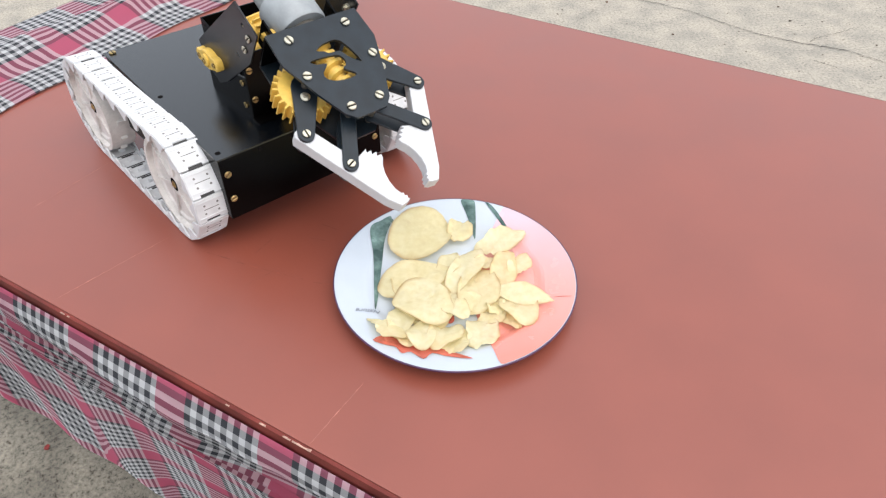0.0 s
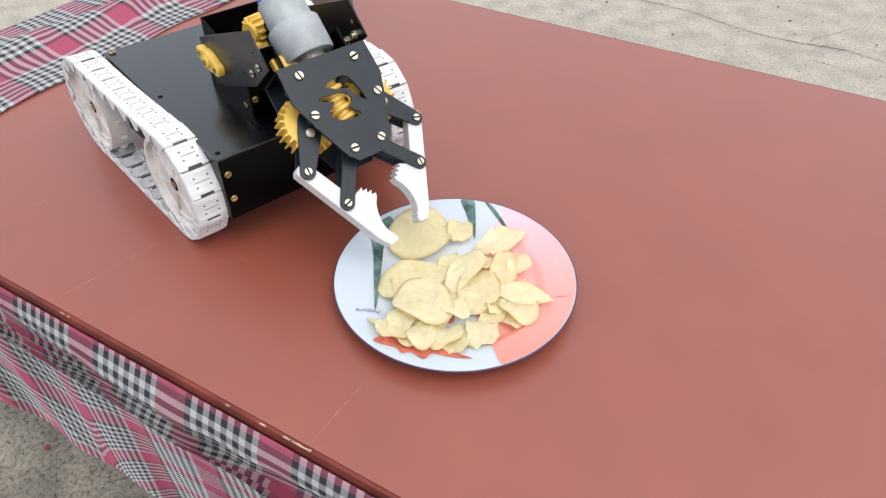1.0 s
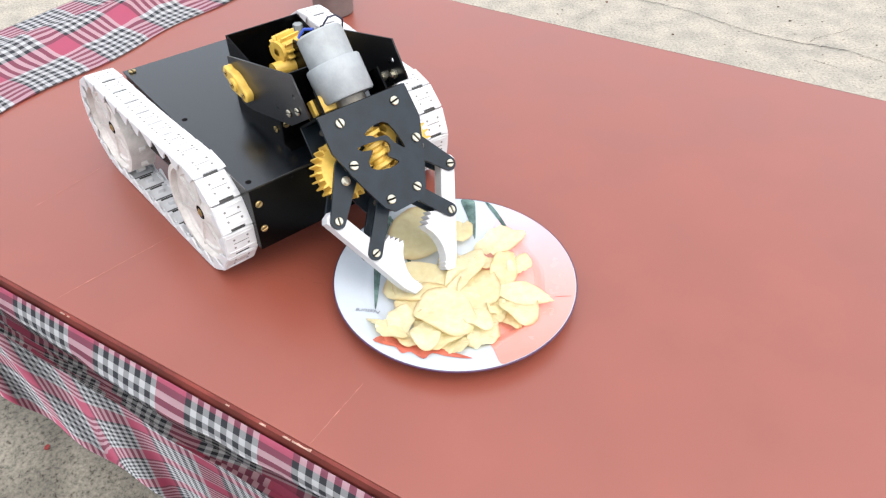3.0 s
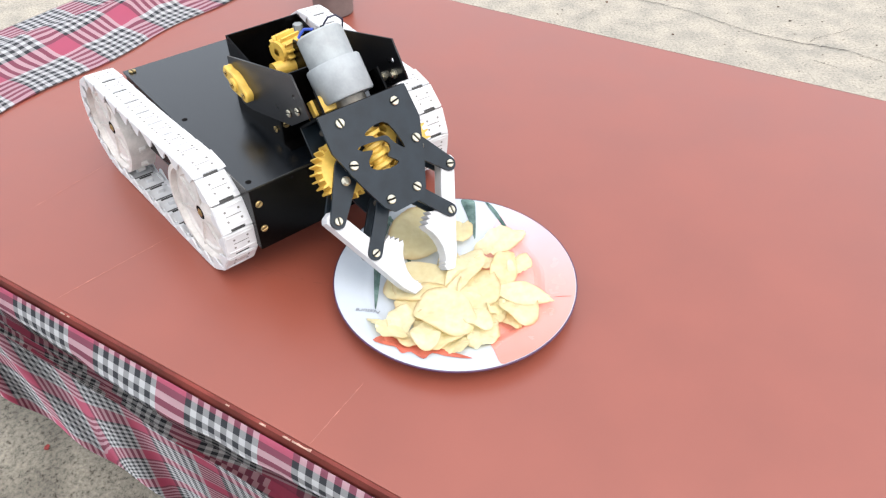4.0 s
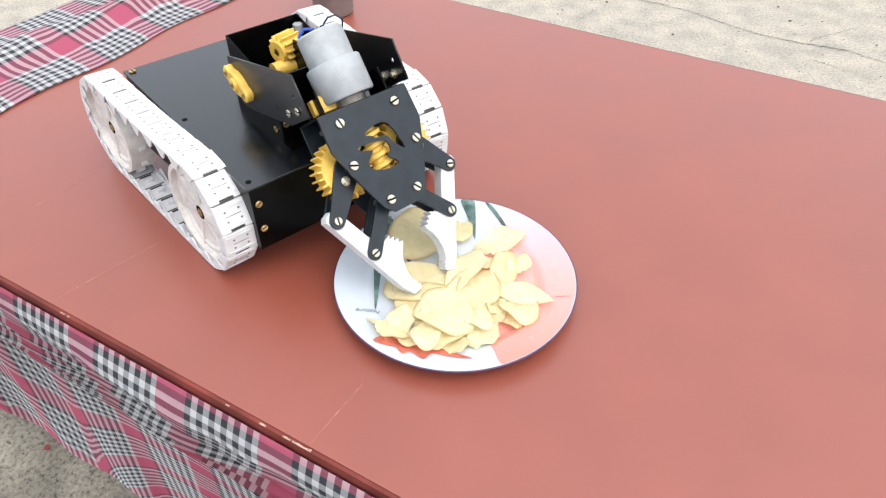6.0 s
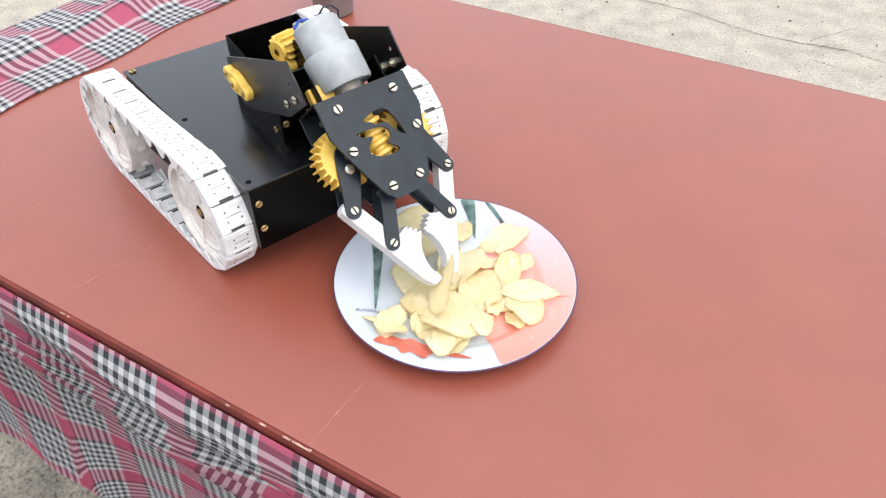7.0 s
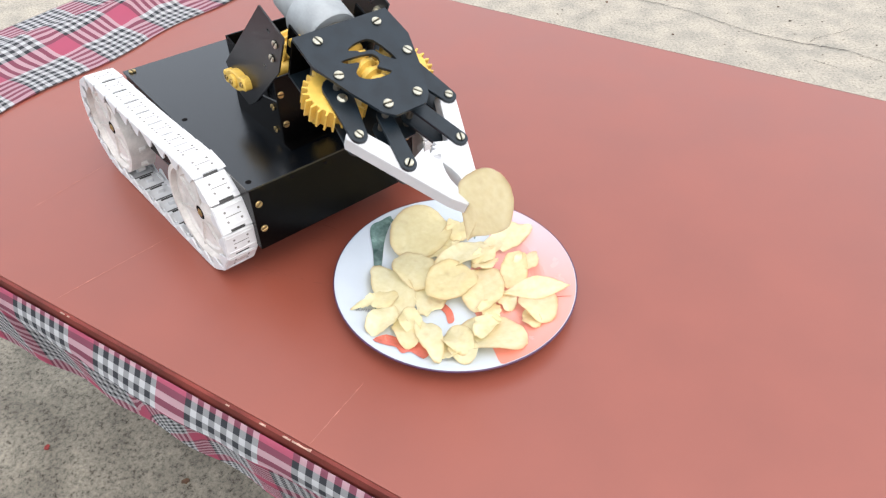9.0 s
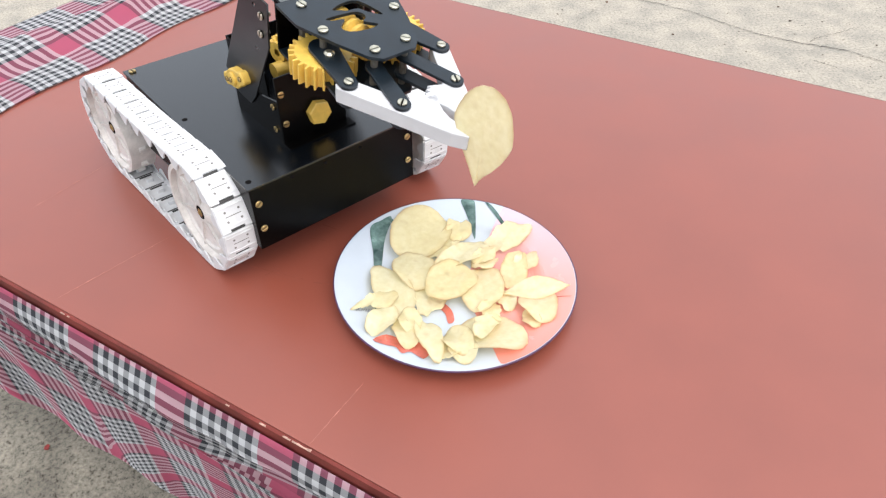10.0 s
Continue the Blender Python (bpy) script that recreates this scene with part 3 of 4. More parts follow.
SHAPES = {"round": "round golden potato chip with a wavy edge", "oval": "oval golden potato chip, slightly curled", "small": "small curled piece of potato chip",
          "broken": "broken pale potato chip with a ragged edge", "wedge": "pointed broken piece of potato chip", "folded": "long folded potato chip standing on its edge"}


def chip_object(kind, length, width, curl, seed):
    bm, browns = chip_mesh(kind, length, width, curl, seed)
    ob = link("potato_chip", bm, CHIP, smooth=True)
    ob.data.attributes.new("brown", "FLOAT", "POINT").data.foreach_set("value", [max(0.0, v) for v in browns])
    return ob


def settle(ob, p, yaw, rx, ry):
    """Leans a chip with the dish under it and lifts it until it lies on the dish."""
    off = Vector((p[0] - PC.x, p[1] - PC.y, 0)) / 1.018
    r = off.length
    slope = (plate_z(r + 0.024) - plate_z(max(0, r - 0.024))) / 0.048
    lean = Matrix.Rotation(-math.atan(slope), 4, Vector((-off.y, off.x, 0)).normalized())
    m = Matrix.Translation((p[0], p[1], TZ + p[2])) @ lean @ Matrix.Rotation(radians(yaw), 4, "Z") @ pose(0, 0, 0, rx, ry, 0)
    lift = 0.0
    for v in ob.data.vertices:
        w = m @ v.co
        r = Vector((w.x - PC.x, w.y - PC.y)).length / 1.018
        if r < 0.125:
            lift = max(lift, TZ + plate_z(r) + 0.0008 - w.z)
    return Matrix.Translation((0, 0, lift)) @ m


def chip(kind, first, last, length, width, yaw0, yaw1, rx, ry, curl, seed):
    grow = {"wedge": 1.4, "broken": 1.2, "small": 1.14}.get(kind, 1.07)
    ob = chip_object(kind, length * grow, width * grow, curl, seed)
    tagged(ob, SHAPES[kind] + " lying on the plate", "potato chip", "chips on the plate")
    CHIPS.append((ob, settle(ob, first, yaw0, rx, ry), settle(ob, last, yaw1, rx, ry), seed))
    return ob


chip("round", (-0.0253, 0.5670, 0.0108), (-0.0254, 0.5684, 0.0108), 0.0760, 0.0686, 61, 71, 0, 2, 0.1, 1)
chip("small", (0.0184, 0.5745, 0.0093), (0.0168, 0.5750, 0.0093), 0.0373, 0.0269, 79, 82, -4, 6, 0.16, 2)
chip("oval", (0.0064, 0.5137, 0.0093), (0.0096, 0.5637, 0.0085), 0.0498, 0.0241, -100, -124, 3, 5, 0.12, 3)
chip("oval", (0.0247, 0.5109, 0.0147), (0.0223, 0.5347, 0.0108), 0.0780, 0.0310, -111, -136, 6, -4, 0.14, 4)
chip("broken", (0.0617, 0.5552, 0.0116), (0.0706, 0.5602, 0.0124), 0.0517, 0.0359, -149, -144, -4, 3, 0.16, 5)
chip("oval", (0.0653, 0.5124, 0.0140), (0.0767, 0.5116, 0.0140), 0.0538, 0.0283, -103, -107, 2, 5, 0.1, 6)
chip("small", (0.0828, 0.5170, 0.0163), (0.0908, 0.5214, 0.0163), 0.0280, 0.0241, 97, 78, -6, 0, 0.16, 7)
chip("round", (0.0372, 0.4814, 0.0085), (0.0417, 0.4847, 0.0085), 0.0668, 0.0432, -102, -103, 3, -3, 0.1, 8)
chip("round", (-0.0198, 0.4598, 0.0179), (0.0482, 0.4199, 0.0132), 0.0661, 0.0566, 135, 163, 4, 3, 0.09, 9)
chip("broken", (0.0125, 0.4547, 0.0171), (0.0444, 0.4303, 0.0171), 0.0314, 0.0249, 118, 53, 0, 6, 0.15, 10)
chip("folded", (0.0796, 0.4706, 0.0186), (0.0956, 0.4775, 0.0194), 0.0715, 0.0230, 159, 180, -22, 0, 0.10, 11)
chip("oval", (0.0772, 0.4577, 0.0132), (0.0968, 0.4590, 0.0132), 0.0478, 0.0398, 103, 96, 8, 4, 0.14, 12)
chip("small", (0.0535, 0.4651, 0.0093), (0.0658, 0.4689, 0.0101), 0.0251, 0.0195, -121, -77, 0, 4, 0.14, 13)
chip("small", (0.0692, 0.4411, 0.0093), (0.0883, 0.4402, 0.0093), 0.0238, 0.0180, 123, 113, 0, 0, 0.1, 14)
chip("broken", (0.0372, 0.4240, 0.0116), (-0.0155, 0.4702, 0.0093), 0.0447, 0.0320, -106, -94, 0, 0, 0.08, 15)
chip("round", (-0.0202, 0.4158, 0.0186), (0.0200, 0.4010, 0.0093), 0.0378, 0.0292, -93, -93, 4, 0, 0.1, 16)
chip("oval", (0.0024, 0.4185, 0.0132), (0.0149, 0.4128, 0.0132), 0.0424, 0.0317, -115, -62, 4, -6, 0.14, 17)
chip("broken", (0.0131, 0.4101, 0.0093), (0.0057, 0.4000, 0.0093), 0.0348, 0.0259, -133, -145, 5, 0, 0.08, 18)
chip("wedge", (-0.0546, 0.4240, 0.0108), (-0.0693, 0.4612, 0.0093), 0.0383, 0.0252, 155, 224, 0, 6, 0.14, 19)
chip("oval", (-0.0411, 0.4365, 0.0108), (-0.0595, 0.4354, 0.0101), 0.0436, 0.0266, -95, -113, 0, 5, 0.1, 20)
chip("small", (-0.0327, 0.4104, 0.0093), (-0.0033, 0.5389, 0.0124), 0.0259, 0.0172, 163, 215, 0, 0, 0.1, 21)
chip("small", (0.0512, 0.4484, 0.0101), (0.0454, 0.5339, 0.0132), 0.0303, 0.0201, -142, -127, 0, 4, 0.12, 22)
chip("round", (-0.0166, 0.4616, 0.0116), (0.0085, 0.4895, 0.0175), 0.0598, 0.0500, 177, 222, 0, -3, 0.09, 23)
chip("oval", (-0.0056, 0.4693, 0.0085), (-0.0527, 0.4817, 0.0124), 0.0668, 0.0410, -115, -62, 0, 4, 0.1, 24)
chip("round", (-0.0334, 0.4948, 0.0085), (-0.0309, 0.5097, 0.0140), 0.0571, 0.0432, 82, 104, 0, 4, 0.09, 25)
chip("oval", (0.0281, 0.4630, 0.0108), (-0.0128, 0.4143, 0.0147), 0.0605, 0.0246, 163, 104, 4, 0, 0.14, 26)
chip("oval", (-0.0053, 0.4422, 0.0093), (-0.0363, 0.4188, 0.0132), 0.0377, 0.0239, -118, -72, 0, 4, 0.12, 27)
chip("small", (-0.0134, 0.4386, 0.0124), (-0.0321, 0.4349, 0.0155), 0.0316, 0.0232, -126, -58, 4, 4, 0.16, 28)
chip("wedge", (0.0584, 0.4567, 0.0116), (0.0497, 0.4501, 0.0124), 0.0269, 0.0232, 110, 56, 0, 6, 0.18, 29)
chip("small", (0.0460, 0.5240, 0.0108), (0.0454, 0.5240, 0.0108), 0.0285, 0.0197, -135, -145, 4, 0, 0.14, 30)


held = tagged(chip_object("drop", 0.088, 0.061, 0.05, 31), "large golden potato chip gripped by the robot's fingers", "potato chip", "chips on the plate")
HELD_LOCAL = pose(0.2975, 0.0, 0.1130, 90, 0, 0) @ pose(0, 0, 0, 0, 0, 95) @ pose(0, 0, 0, 12, 3, 0)


def between(a, b, t):
    qa, qb = a.to_quaternion(), b.to_quaternion()
    return Matrix.LocRotScale(a.translation.lerp(b.translation, t), qa.slerp(qb, t), None)


def move_chips():
    for ob, a, b, seed in CHIPS:
        t0 = 6.75 + (seed % 5) * 0.03
        nudged = Matrix.Translation((0.022, -0.014, 0)) @ a if seed in (9, 10) else Matrix.Translation((0.004, -0.003, 0.003)) @ a if seed == 16 else a
        walk(ob, [(0, a), (2.3, a), (2.5, nudged), (5.7, nudged), (t0, nudged), (t0 + 0.25, between(nudged, b, 0.5)), (t0 + 0.45, b), (10, b)])
    lying = Matrix.Translation((-0.0275, 0.496, TZ + 0.0140)) @ Matrix.Rotation(radians(200), 4, "Z") @ pose(0, 0, 0, 2, 3, 0)
    pushed = Matrix.Translation((0.006, -0.003, 0)) @ lying
    first = robot_at(7.4) @ arm_at(7.4) @ HELD_LOCAL
    rows = [(0, lying), (2.3, lying), (2.5, pushed), (6.6, pushed), (7.0, between(pushed, first, 0.5)), (7.3, first)]
    rows += [(t / 10, robot_at(t / 10) @ arm_at(t / 10) @ HELD_LOCAL) for t in range(74, 101, 2)]
    walk(held, rows)


# ---- tracked robot: x forward, y to its left, z up from the table ----
YAW = -48.97
HOME = Vector((-0.2086, 0.6818, TZ))
FWD = Vector((math.cos(radians(YAW)), math.sin(radians(YAW)), 0))
RUN = 0.0636                                     # how far it drives


def ramp(rows, t):
    for (t0, a), (t1, b) in zip(rows, rows[1:]):
        if t <= t1:
            return a + (b - a) * max(0, (t - t0)) / (t1 - t0)
    return rows[-1][1]


DRIVE = [(0, 0), (1.83, 0), (1.9, 0.26), (2.0, 0.70), (2.33, 0.70), (2.4, 0.86), (2.47, 1), (10, 1)]
TILT = [(0, 30.66), (0.5, 37.54), (1, 43.3), (1.5, 48.08), (1.8, 49.6), (2.5, 50.36), (2.7, 51.3), (3.3, 51.57), (6.5, 51.57), (6.8, 49.0), (7.0, 46.3), (7.2, 43.4), (7.5, 40.03), (8, 33.92), (8.5, 27.97), (9, 22.86), (9.5, 15.97), (10, 10.54)]
GRIP_R = [(0, 29.8), (1, 32), (1.8, 34.5), (2.5, 37), (6.5, 38), (7.0, 22), (7.4, 15), (8, 13.5), (10, 11)]
GRIP_L = [(0, 42.5), (1, 42.5), (2.5, 41.5), (6.5, 40.8), (7.0, 24), (7.4, 16), (10, 17.5)]
PIV = Vector((0.0247, 0.0231, 0.1696))
ARM_SIZE, ARM_SHIFT = 0.963, Vector((0.0112, 0, 0.0030))
PN = 0.1256                                      # the gripper plate's height over the arm's axle


def robot_at(t):
    return Matrix.Translation(HOME - FWD * RUN * (1 - ramp(DRIVE, t))) @ Matrix.Rotation(radians(YAW), 4, "Z")


def arm_at(t):
    return Matrix.Translation(PIV) @ Matrix.Rotation(radians(ramp(TILT, t)), 4, "Y") @ Matrix.Translation(ARM_SHIFT) @ Matrix.Scale(ARM_SIZE, 4)


robot = tagged(empty("tracked_robot", robot_at(0)), "black metal robot on white tracks with a gripper arm", "robot")

# screws: a slotted round head on a disc
bm = bmesh.new()
lathe(bm, [(0, 0.0), (0.0042, 0.0), (0.0042, 0.0008), (0, 0.0008)], 16, mi=1)
for sgn in (1, -1):
    pts = [(0.0042 * math.cos(a), sgn * 0.0042 * math.sin(a)) for a in [0.16 + (math.pi - 0.32) * i / 10 for i in range(11)]]
    prism(bm, pts, 0.0006, 0.0023, bevel=0.0005)
SCREW = bpy.data.meshes.new("screw")
bm.to_mesh(SCREW)
bm.free()
SCREW.materials.append(STEEL)
SCREW.materials.append(SLOT)
SCREW_B = SCREW.copy()
SCREW_B.materials[0] = BRASS


def screw(parent, at, mesh=None, size=1.0):
    o = new("screw", mesh or SCREW)
    o.parent = parent
    o.matrix_basis = at @ Matrix.Scale(size, 4)
    return o


# chassis
bm = bmesh.new()
box(bm, -0.155, 0.149, -0.100, 0.100, 0.046, 0.1215, 0.0012)
chassis = part("chassis", bm, BLACK, robot, "glossy black powder-coated metal box")
bm = bmesh.new()
prism(bm, [(-0.157, -0.1012), (-0.150, -0.1012), (0.1505, -0.1012), (0.1505, 0.1012), (-0.157, 0.1012)], 0.1218, 0.1241, bevel=0.0004)
top = part("lid", bm, LID, robot, "black metal cover plate")
for y in (-0.0930, 0.0918):
    for z in (0.103, 0.072):
        screw(chassis, pose(0.149, y, z, 0, 90, 0) @ pose(0, 0, 0, 0, 0, 37 + 900 * z), SCREW_B, 0.9)
for y, z in ((-0.053, 0.1165), (-0.0135, 0.1155), (0.03, 0.1155)):
    bm = bmesh.new()
    lathe(bm, [(0, 0.0004), (0.0018, 0.0004), (0.0018, 0)], 10)
    part("hole", bm, SLOT, chassis, at=pose(0.149, y, z, 0, 90, 0))
for x, y in ((0.139, -0.094), (-0.0065, -0.0915), (0.139, 0.094)):
    bm = bmesh.new()
    lathe(bm, [(0, 0.0003), (0.0030, 0.0003), (0.0030, 0)], 12)
    part("hole", bm, SLOT, top, at=pose(x, y, 0.1241))
screw(top, pose(-0.148, -0.0925, 0.1241), SCREW_B)

# wheels and tracks
XF, XR, ZC, RB = 0.0760, -0.1470, 0.0650, 0.0616
SPAN = XF - XR
PERIM = 2 * SPAN + 2 * math.pi * RB
N_LINK = 28
PHASE = 0.0223


def belt(d):
    """Pose of a link whose middle has gone d along the belt; it runs forward on top."""
    d %= PERIM
    if d < SPAN:
        return XR + d, ZC + RB - 0.003 * math.sin(math.pi * d / SPAN), 0.0
    d -= SPAN
    if d < math.pi * RB:
        a = d / RB
        return XF + RB * math.sin(a), ZC + RB * math.cos(a), a
    d -= math.pi * RB
    if d < SPAN:
        return XF - d, ZC - RB, math.pi
    a = (d - SPAN) / RB
    return XR - RB * math.sin(a), ZC - RB * math.cos(a), math.pi + a


def link_mesh():
    bm = bmesh.new()
    p = PERIM / N_LINK / 2
    box(bm, -p + 0.0004, p - 0.0027, -0.0172, 0.0172, -0.0016, 0.0028, 0.0009)
    # scalloped cheeks on both edges
    cheek = smooth_ring([(-p + 0.0016, 0.0012), (-p + 0.0022, -0.0020), (-p + 0.0050, -0.0028), (-0.0050, -0.0085), (-0.0010, -0.0118), (0.0040, -0.0112), (0.0070, -0.0060), (p - 0.0030, -0.0005), (p - 0.0030, 0.0012)], 3)
    for y in (-0.0160, 0.0178):
        prism(bm, cheek, 0, 0.0018, Matrix.Translation((0, y, 0)) @ Matrix.Rotation(radians(90), 4, "X"))
    box(bm, p - 0.0046, p - 0.0001, -0.0170, -0.0078, -0.0026, 0.0026, 0.0006)
    box(bm, p - 0.0046, p - 0.0001, 0.0078, 0.0170, -0.0026, 0.0026, 0.0006)
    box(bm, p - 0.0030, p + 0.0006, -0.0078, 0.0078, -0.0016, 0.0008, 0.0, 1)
    for y in (-0.0148, 0.0122):
        box(bm, -p + 0.004, p - 0.006, y, y + 0.0026, -0.0050, -0.0014, 0.0008)
    box(bm, -0.0022, 0.0022, -0.004, 0.004, -0.0065, -0.0014, 0.0008)
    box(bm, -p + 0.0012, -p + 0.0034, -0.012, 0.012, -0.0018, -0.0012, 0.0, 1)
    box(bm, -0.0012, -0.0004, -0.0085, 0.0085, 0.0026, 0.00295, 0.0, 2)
    box(bm, p - 0.0066, p - 0.0050, -0.0150, 0.0150, 0.0026, 0.0034, 0.0005)
    box(bm, -p + 0.0036, -p + 0.0052, -0.0150, 0.0150, 0.0026, 0.0034, 0.0005)
    # dimples are flat discs, their shade put into a darker colour
    for x in (-0.0058, 0.0044):
        for y in (-0.0075, 0.0075):
            lathe(bm, [(0.0013, 0.0028), (0.0013, 0.00305), (0, 0.00305)], 8, Matrix.Translation((x, y, 0)), mi=2)
    me = bpy.data.meshes.new("track_link")
    bm.normal_update()
    bm.to_mesh(me)
    bm.free()
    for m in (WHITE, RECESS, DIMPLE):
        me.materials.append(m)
    return me


# darker colours stand in for shade in the links' gaps, grooves and dimples
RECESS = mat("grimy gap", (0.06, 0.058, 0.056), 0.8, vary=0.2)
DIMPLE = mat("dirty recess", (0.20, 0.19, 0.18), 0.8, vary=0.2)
LINK = link_mesh()


def wheel(parent, side, x, out):
    """A hollow track wheel: rim, web with spokes, hub; out is the side that faces outwards."""
    bm = bmesh.new()
    lathe(bm, [(0.0560, -0.015), (0.0615, -0.015), (0.0615, 0.015), (0.0560, 0.015), (0.0545, 0.006), (0.0545, -0.006)], 48, close=True)
    lathe(bm, [(0.009, -0.004), (0.0550, -0.004), (0.0550, 0.009), (0.047, 0.0105), (0.044, 0.0085), (0.018, 0.0085), (0.014, 0.0105), (0.009, 0.0105)], 48, close=True)
    lathe(bm, [(0.004, 0.010), (0.012, 0.010), (0.013, 0.002), (0.013, -0.008), (0.004, -0.008)], 24, close=True)
    for i in range(6):
        m = Matrix.Rotation(math.pi * i / 3 + 0.3, 4, "Z")
        prism(bm, [(0.011, -0.0022), (0.055, -0.0015), (0.055, 0.0015), (0.011, 0.0022)], 0.008, 0.0108, m)
    for i in range(14):
        m = Matrix.Rotation(2 * math.pi * i / 14, 4, "Z")
        prism(bm, [(0.060, -0.0035), (0.0655, -0.0022), (0.0655, 0.0022), (0.060, 0.0035)], -0.004, 0.004, m)
    bmesh.ops.scale(bm, vec=(0.93, 0.93, 1.0), verts=bm.verts[:])
    w = part("wheel", bm, OLDWHITE, parent, "off-white ribbed plastic track wheel", at=side @ pose(x, 0, ZC, -90 * out, 0, 0), smooth=True)
    bm = bmesh.new()
    lathe(bm, [(0, 0.0125), (0.0022, 0.0125), (0.0022, 0.011), (0.0048, 0.011), (0.0048, 0.004)], 6)
    part("axle_nut", bm, BRASS, w, "brassy hex nut")
    bm = bmesh.new()
    lathe(bm, [(0.0044, 0.0104), (0.0080, 0.0104), (0.0080, 0.0100), (0.0044, 0.0100)], 20, close=True)
    part("washer", bm, SLOT, w)
    return w


TRACKS, WHEELS = [], []
for out, y, toe, camber in ((-1, -0.1180, 2.27, -2.0), (1, 0.1475, -4.5, 0.0)):
    # the tracks splay a little towards the rear
    side = Matrix.Translation((0.08, y, ZC)) @ pose(0, 0, 0, camber, 0, toe) @ Matrix.Translation((-0.08, 0, -ZC))
    frame_bm = bmesh.new()
    box(frame_bm, XR - 0.01, XF + 0.01, -0.002 - out * 0.012, 0.002 - out * 0.012, ZC - 0.012, ZC + 0.012, 0.001)
    for x in (XF, XR):
        tube(frame_bm, [(x, -out * 0.05, ZC), (x, out * 0.008, ZC)], 0.004)
    part("track_frame", frame_bm, BLACK, robot, "black axle bar", at=side)
    track = empty("track", Matrix())
    track.parent = robot
    for i in range(N_LINK):
        o = new("track_link", LINK)
        o.parent = track
        TRACKS.append((o, i * PERIM / N_LINK + PHASE, side))
    WHEELS += [(wheel(robot, side, x, out), x, side, out) for x in (XF, XR)]
bm = bmesh.new()
lathe(bm, [(0, 0.008), (0.002, 0.0075), (0.0026, 0.005), (0.0026, 0), (0, 0)], 12)
part("indicator", bm, mat("red plastic", (0.7, 0.02, 0.02), 0.3), robot, "small red indicator lamp", at=pose(-0.0350, -0.1012, 0.0700, 90, 0, 0) @ Matrix.Scale(1.3, 4), smooth=True)

# fixed bracket on the lid
bm = bmesh.new()
BY0, BY1 = -0.007, 0.086
box(bm, -0.050, 0.030, BY0, BY0 + 0.002, 0.1241, 0.165, 0.0)
box(bm, -0.050, 0.030, BY1 - 0.002, BY1, 0.1241, 0.165, 0.0)
box(bm, -0.052, -0.050, BY0, BY1, 0.1241, 0.179, 0.0)
bracket = part("arm_bracket", bm, BLACK, robot, "black bent-metal bracket on the lid")
for y in (BY0, BY1 - 0.0015):
    bm = bmesh.new()
    prism(bm, [(-0.050, 0.165), (0.0, 0.165), (-0.050, 0.179)], -0.0015, 0.0, Matrix.Translation((0, y, 0)) @ Matrix.Rotation(radians(90), 4, "X"))
    part("gusset", bm, BLACK, robot)
FY0, FY1 = -0.033, 0.044
bm = bmesh.new()
box(bm, 0.103, 0.105, FY0, FY1, 0.1241, 0.198, 0.0006)
face = part("front_bracket", bm, BLACK, robot, "black bent-metal front bracket")
bm = bmesh.new()
box(bm, 0.1052, 0.120, FY0 - 0.002, FY1 + 0.002, 0.1241, 0.1258, 0.0005)
part("bracket_foot", bm, BLACK, robot)
for y in (FY0 + 0.002, FY1):
    bm = bmesh.new()
    prism(bm, [(0.008, 0.1241), (0.1028, 0.1241), (0.1028, 0.172), (0.070, 0.166), (0.038, 0.182), (0.012, 0.182)], 0, 0.002, Matrix.Translation((0, y, 0)) @ Matrix.Rotation(radians(90), 4, "X"))
    part("bracket_cheek", bm, BLACK, robot)
for y, z in ((-0.0285, 0.1800), (-0.0280, 0.1465)):
    screw(face, pose(0.105, y, z, 0, 90, 0) @ pose(0, 0, 0, 0, 0, 80), SCREW_B, 0.85)
for x, z in ((0.094, 0.163), (0.092, 0.136)):
    screw(face, pose(x, FY0, z, 90, 0, 0) @ pose(0, 0, 0, 0, 0, 50), SCREW_B, 0.8)
bm = bmesh.new()
lathe(bm, [(0, 0.008), (0.0125, 0.008), (0.0135, 0.007), (0.0135, 0.0), (0, 0)], 6)
part("hex_plug", bm, YELLOW, robot, "yellow plastic hexagonal plug", at=pose(0.105, 0.0095, 0.1475, 0, 90, 0) @ pose(0, 0, 0, 0, 0, 15))


def gear_bm(r, teeth, thick, depth, bore, hub=0.0):
    pts = []
    for i in range(teeth):
        for k, rr in ((0.0, r - depth), (0.28, r - depth), (0.40, r), (0.60, r), (0.72, r - depth)):
            a = 2 * math.pi * (i + k) / teeth
            pts.append((rr * math.cos(a), rr * math.sin(a)))
    bm = bmesh.new()
    prism(bm, pts, 0, thick, bevel=0.0004)
    lathe(bm, [(bore, thick), (bore + 0.008, thick), (bore + 0.008, thick + hub), (bore, thick + hub)], 24)
    return bm


part("drive_gear", gear_bm(0.0178, 13, 0.026, 0.0048, 0.004, 0.004), YELLOW, robot, "yellow plastic pinion", at=pose(-0.006, 0.056, 0.167, 90, 0, 12))
bm = bmesh.new()
lathe(bm, [(0, -0.02), (0.009, -0.02), (0.009, 0.014), (0, 0.014)], 20)
part("gear_hub", bm, YELLOW, robot, at=pose(0.006, 0.030, 0.150, 90, 0, 0), smooth=True)
bm = bmesh.new()
lathe(bm, [(0, 0), (0.006, 0), (0.006, 0.012), (0, 0.012)], 6)
part("spacer", bm, GREY, robot, "grey terminal block", at=pose(-0.040, 0.079, 0.160))

